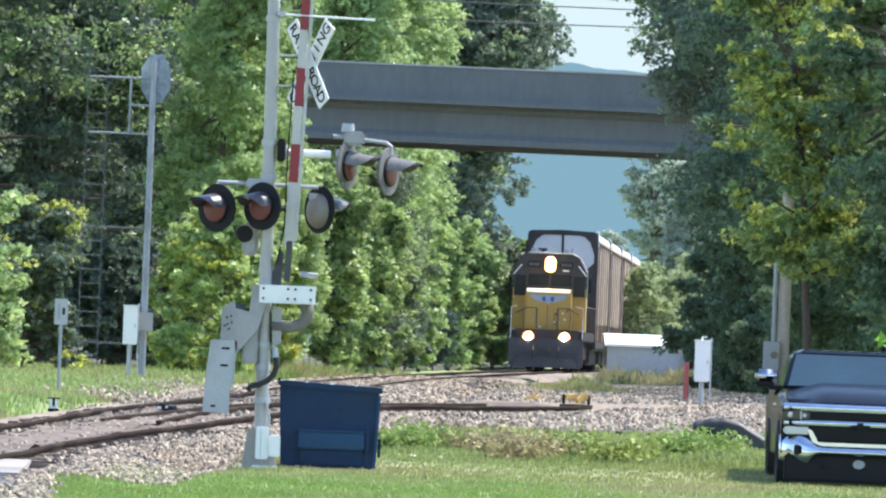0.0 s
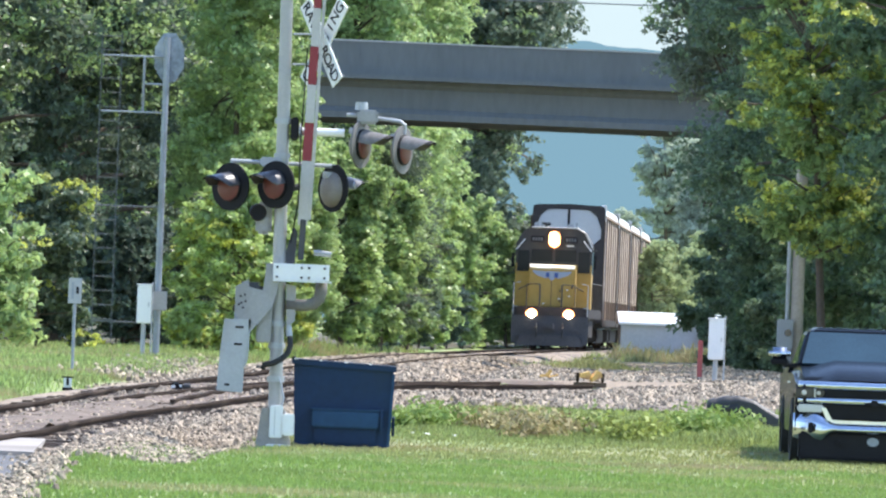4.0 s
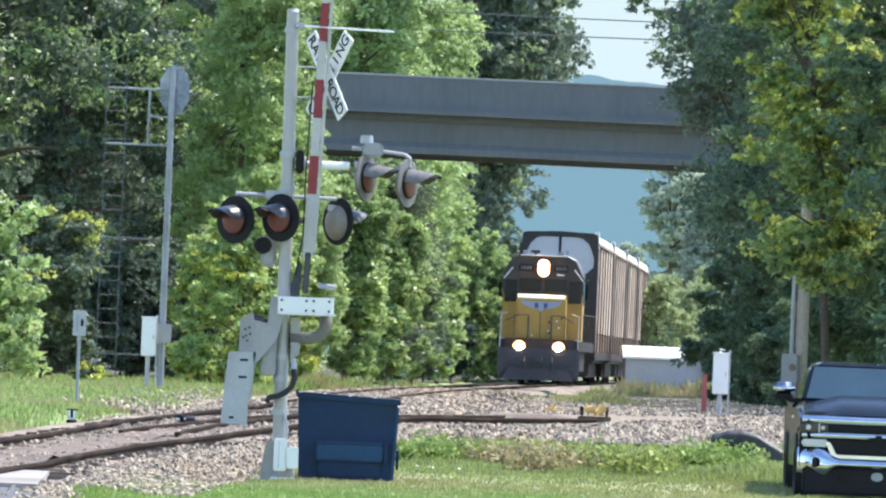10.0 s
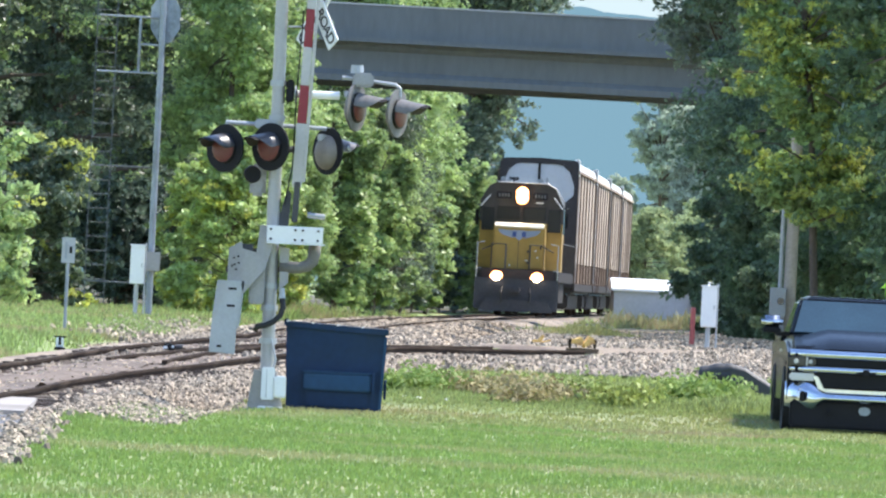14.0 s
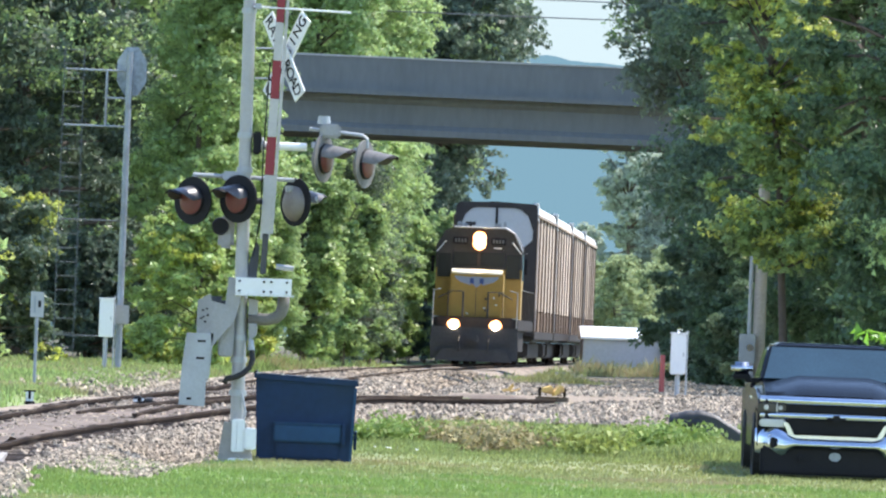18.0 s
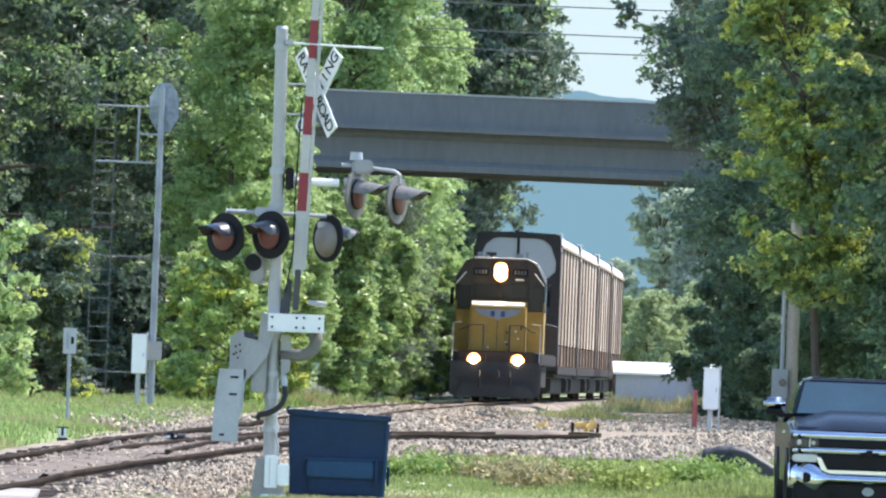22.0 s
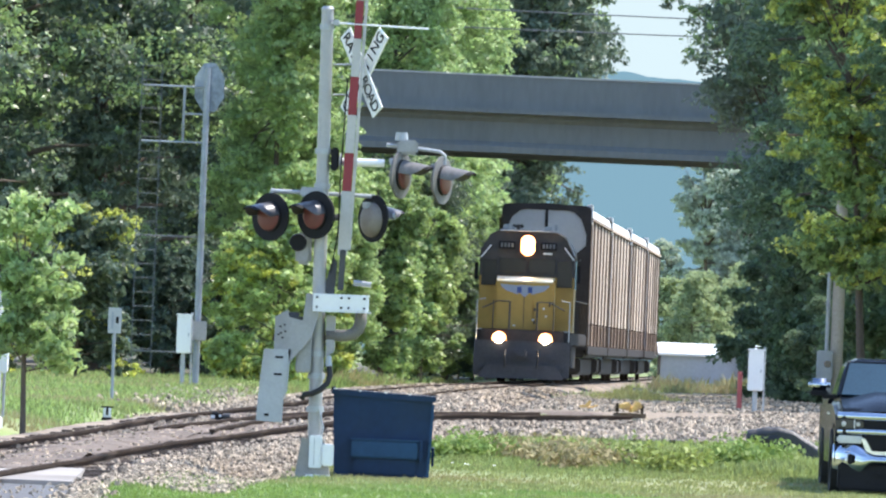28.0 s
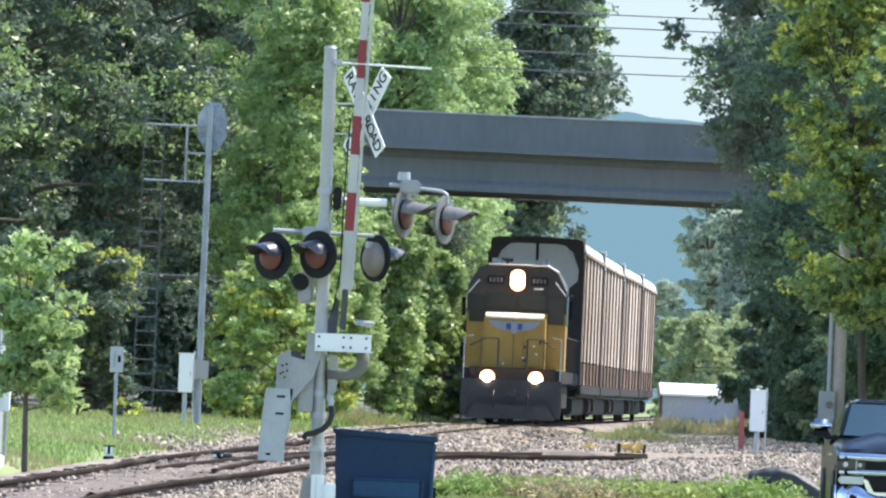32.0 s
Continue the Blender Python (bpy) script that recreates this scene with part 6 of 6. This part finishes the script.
pts = []
for i in range(34000):
    y = rs.uniform(108, 192)
    x = rs.uniform(line_x(y) - (1.0 if y < 168 else 2.7), spur_x(y) + 2.9)
    if x < -3.8 and y < 115.5:
        continue
    if min(abs(abs(x - line_x(y)) - 0.72), abs(abs(x - spur_x(y)) - 0.72)) < 0.12:
        continue
    if min(abs(x - line_x(y)), abs(x - spur_x(y))) < 1.35 and rs.random() < (0.85 if y < 160 else 0.8):
        continue
    pts.append((x, y, bed_z(x, y) + (0.035 if y < 160 and x < spur_x(y) + 0.65 else 0.01), rs.uniform(0.02, 0.052)))
for i in range(750):
    y = rs.uniform(79, 108)
    x = lerp_table(ROAD_EDGE, y) + 0.12 + rs.gauss(0, 0.13)
    pts.append((x, y, ground_z(x, y) + 0.03, rs.uniform(0.02, 0.055)))
for i in range(250):
    y = rs.uniform(86, 105)
    x = rs.uniform(-6.0, -3.9)
    pts.append((x, y, ground_z(x, y) + 0.04, rs.uniform(0.012, 0.03)))
for i in range(2600):
    y = rs.uniform(178, 218)
    x = line_x(y) - 1.4 - abs(rs.gauss(0, 0.9))
    pts.append((x, y, ground_z(x, y) + 0.05, rs.uniform(0.04, 0.09)))
for i in range(9000):
    y = rs.uniform(190, 290)
    x = line_x(y) + rs.uniform(-2.7, 2.8)
    pts.append((x, y, bed_z(x, y) + 0.01, rs.uniform(0.04, 0.09)))
for i in range(16000):
    y = rs.uniform(152, 262)
    x = rs.uniform(line_x(y) + 2.0, 8.6)
    pts.append((x, y, bed_z(x, y) + 0.05, rs.uniform(0.025, 0.062)))
scatter_mesh("ballast_stones", pts, stone, M_STONE, "loose pinkish grey ballast stones beside the tracks", "stones")

# dark strips laid over the lawn to paint the shade under the trees
M_WOODSHADE = material("woodland_floor", (0.085, 0.085, 0.045), 0.95, vary=0.5, scale=0.5, fine=6.0, bump=0.6, dirt=(0.11, 0.085, 0.055), dirt_at=0.52)
for nm, sd in (("woodland_floor_west", -1), ("woodland_floor_east", 1)):
    strip(nm, lambda y, sd=sd: sorted(line_x(y) + sd * (o + 0.5 * noise.noise((y * 0.2, sd, 0.0))) for o in (3.4, 5.0, 8.0, 14.0, 24.0, 45.0)), list(range(262 if sd < 0 else 246, 610, 4)),
          lambda x, y: ground_z(x, y) + 0.05, M_WOODSHADE, "dark ground under the trees with shade painted in", "woodland floor")

# gravel apron east of the stub track
strip("gravel_apron", lambda y: [max(spur_x(y) + 2.3 if y < 193 else line_x(y) + 2.2, line_x(y) + 2.2) + k * (9.4 - max(spur_x(y) + 2.3 if y < 193 else line_x(y) + 2.2, line_x(y) + 2.2)) / 10 for k in range(11)], list(range(153, 300, 2)),
      lambda x, y: ground_z(x, y) + 0.04 + 0.02 * noise.noise((x * 1.3, y * 0.5, 4.0)), M_BALLAST, "grey gravel apron beside the stub track", "gravel")


def tuft(p):
    x, y, z, h, w = p
    v, f = [], []
    for k in range(4):
        a = rs.uniform(0, 6.3)
        lean = rs.uniform(0.1, 0.6) * h
        bx, by = x + rs.uniform(-w, w), y + rs.uniform(-w, w)
        dx, dy = math.cos(a), math.sin(a)
        o = len(v)
        hh = h * rs.uniform(0.6, 1.2)
        t = 0.012 + 0.02 * h
        v += [(bx - dy * t, by + dx * t, z - 0.02), (bx + dy * t, by - dx * t, z - 0.02), (bx + dx * lean * 0.4 + dy * t * 0.7, by + dy * lean * 0.4 - dx * t * 0.7, z + hh * 0.6), (bx + dx * lean, by + dy * lean, z + hh)]
        f += [(o, o + 1, o + 2), (o, o + 2, o + 3)]
    return v, f


pts = []
for i in range(42000):
    y = 63 + 85 * rs.random() ** 0.8
    x = rs.uniform(-0.047 * y - 0.3, 0.055 * y)
    if x < lerp_table(ROAD_EDGE, y) + 0.22 + 0.1 * noise.noise((x, y * 0.5, 2.0)) and 78 < y < 117 or x < spur_x(y) + 1.9 and y > 110:
        continue
    pts.append((x, y, ground_z(x, y), rs.uniform(0.025, 0.055), 0.10))
scatter_mesh("lawn_grass", [p for p in pts if p[1] + 5.0 * noise.noise((p[0] * 0.5, p[1] * 0.1, 6.0)) < 119.0 or p[0] < -1.6], tuft, M_BLADE, "short mown green lawn grass", "grass")
scatter_mesh("dry_lawn", [p for p in pts if p[1] + 5.0 * noise.noise((p[0] * 0.5, p[1] * 0.1, 6.0)) >= 119.0 and p[0] >= -1.6], tuft, M_DRYLAWN, "sun-bleached yellowish lawn grass near the gravel", "grass")
pts = []
for i in range(13000):
    y = rs.uniform(150, 262)
    x = line_x(y) - (1.3 if y < 168 else 2.8) - abs(rs.gauss(0, 4.0))
    if 178 < y < 218 and x > line_x(y) - 2.6:
        continue
    if abs(x + 5.56) < 0.22 and 157 < y < 166:
        continue
    pts.append((x, y, ground_z(x, y), rs.uniform(0.05, 0.14) + 0.1 * max(0.0, noise.noise((x * 0.4, y * 0.05, 2.0))), 0.13))
for i in range(900):
    y = rs.uniform(240, 345)
    s = rs.choice((-1, 1))
    x = line_x(y) + s * (2.7 + abs(rs.gauss(0, 1.6)))
    if s > 0 and noise.noise((x * 0.5, y * 0.04, 9.0)) < 0.12:
        continue
    pts.append((x, y, ground_z(x, y), rs.uniform(0.08, 0.3), 0.15))
for i in range(600):
    y = rs.uniform(252, 278)
    x = line_x(y) - 2.2 - abs(rs.gauss(0, 0.7))
    pts.append((x, y, ground_z(x, y), rs.uniform(0.15, 0.5), 0.15))
scatter_mesh("rough_grass", pts, tuft, M_DRY, "tall pale rough grass at the foot of the woods", "grass")
pts = []
for i in range(1300):
    y = rs.uniform(226, 246)
    x = rs.gauss(4.4, 0.8)
    pts.append((x, y, ground_z(x, y), rs.uniform(0.12, 0.34) * max(0.3, 1 - 0.6 * abs(x - 4.2)), 0.2))
for i in range(700):
    y = rs.uniform(296, 322)
    x = rs.uniform(6.3, 10.5)
    pts.append((x, y, ground_z(x, y), rs.uniform(0.2, 0.75) * (0.5 + 0.5 * noise.noise((x, y * 0.1, 1.0))) + 0.1, 0.25))
scatter_mesh("trackside_weeds", pts, tuft, M_DRYLAWN, "dry yellowish weeds beside the track", "weeds")
pts = []
for i in range(6500):
    y = rs.uniform(133, 152)
    lo = spur_x(y) + 2.3
    x = rs.uniform(lo, max(lo + 0.5, 0.047 * y))
    edge = 0.5 + 0.5 * noise.noise((x * 0.8, y * 0.2, 7.0))
    pts.append((x, y, ground_z(x, y), rs.uniform(0.03, 0.06) + (0.10 + 0.16 * ease((x - 2.8) / 1.0)) * max(0, edge - 0.35), 0.12))
for i in range(5200):
    y = rs.uniform(131, 146)
    x = rs.uniform(-0.1, 4.9)
    tall = 0.5 + 0.5 * noise.noise((x * 1.1, y * 0.15, 3.0))
    pts.append((x, y, ground_z(x, y), 0.04 + 0.17 * max(0.0, tall - 0.25) * ease((y - 131.0) / 4.0), 0.12))
scatter_mesh("roadside_grass", pts, tuft, M_ROADSIDE, "uneven long green grass beside the gravel", "grass")


def weed(x, y, h, n, mat, seed, label, w=0.35):
    me = leaves_mesh("leaves", seed, [(0, 0, h * 0.45, w, w, h * 0.55), (w * 0.5, 0.1, h * 0.3, w * 0.7, w, h * 0.35), (-w * 0.6, 0, h * 0.3, w * 0.6, w, h * 0.35)], n, 0.06, mat, tuft_r=0.6)
    r = thing("weed_clump", label, "weeds", x, y, ground_z(x, y), group="weeds beside the track")
    ob = new("leaves", me)
    ob.parent = r
    for k in range(6):
        a = k * 1.05
        part("stem", T((0.05 * math.cos(a), 0.05 * math.sin(a), -0.05), (w * 0.6 * math.cos(a), w * 0.6 * math.sin(a), h * 0.8), 0.008, 0.003, 5), M_WEED, r)
    return r


w1 = weed(0.05, 135.5, 0.32, 900, M_BLADE, 51, "green grassy weed clump by the ballast", 0.35)
w2 = weed(2.5, 134.5, 0.36, 520, M_WEED, 52, "leafy yellow green weeds by the gravel", 0.3)
w3 = weed(1.0, 136.5, 0.27, 480, M_BROWNWEED, 53, "dry brownish weeds beside the gravel", 0.4)
for x, y, r, src in ((0.4, 136.5, 50, w1), (2.9, 133.5, 40, w2), (3.25, 135.5, 90, w2), (2.7, 137.5, 200, w2), (3.8, 137.5, 10, w1), (4.3, 138.5, 60, w1), (1.4, 135.5, 120, w3), (0.75, 138.5, 220, w3), (1.8, 137.5, 20, w3), (2.1, 134.5, 300, w3), (1.2, 139.5, 130, w3), (1.6, 133.5, 70, w3)):
    c = copy_thing(src, pose(x, y, ground_z(x, y), 0, 0, r))
for x, y, w, a in ((0.06, 133.2, 0.022, 20), (0.24, 132.8, 0.03, 70), (0.36, 133.0, 0.02, 110), (0.62, 132.6, 0.025, 10)):
    lt = thing("paper_scrap", "small crumpled white paper scrap lying in the grass", "litter", x, y, ground_z(x, y) + 0.02, a, group="paper scraps")
    bm = bmesh.new()
    side_prism(bm, [(-w, 0.0), (-w * 0.3, w * 0.5), (w * 0.4, w * 0.2), (w, w * 0.6), (w, w * 0.5), (w * 0.4, w * 0.1), (-w * 0.3, w * 0.4)], -w * 1.3, w * 1.3)
    part("sheet", bm, M_WHITE, lt)
# broad-leaved plant behind the truck
bl = thing("broadleaf_plant", "bright green broad leaf sprig behind the truck", "plant", 7.25, 150.0, ground_z(7.25, 150))
part("stem", T((0, 0, -0.1), (0.05, 0, 1.5), 0.015, 0.008, 8), M_BARK, bl)
cr = new("crown", leaves_mesh("crown", 61, [(0.0, 0, 1.55, 0.22, 0.1, 0.06), (0.3, 0, 1.45, 0.06, 0.1, 0.06)], 36, 0.14, M_LF_LIME))
cr.parent = bl

# ---------------- ties, laid last ----------------
tie_me = bpy.data.meshes.new("tie")
tb = B(-1.3, 1.3, -0.115, 0.115, -0.17, 0.0, 0.01)
tb.to_mesh(tie_me)
tb.free()
tie_me.materials.append(M_TIE)
for parent, fx, fz, ya, yb in ((track_main, line_x, rail_z, 112.0, 240.0), (track_spur, spur_x, spur_z, 130.0, 191.0)):
    y = ya
    while y < yb:
        o = new("tie", tie_me)
        o.parent = parent
        o.matrix_basis = pose(fx(y), y, fz(y) - 0.085 + rs.uniform(-0.02, 0.02) - (0.012 + 0.08 * ease((y - 158.0) / 14.0) if parent is track_spur else 0.0), 0, 0, -math.degrees(math.atan2(fx(y + 1) - fx(y), 1.0)) + rs.uniform(-1, 1))
        y += 0.55
motions()
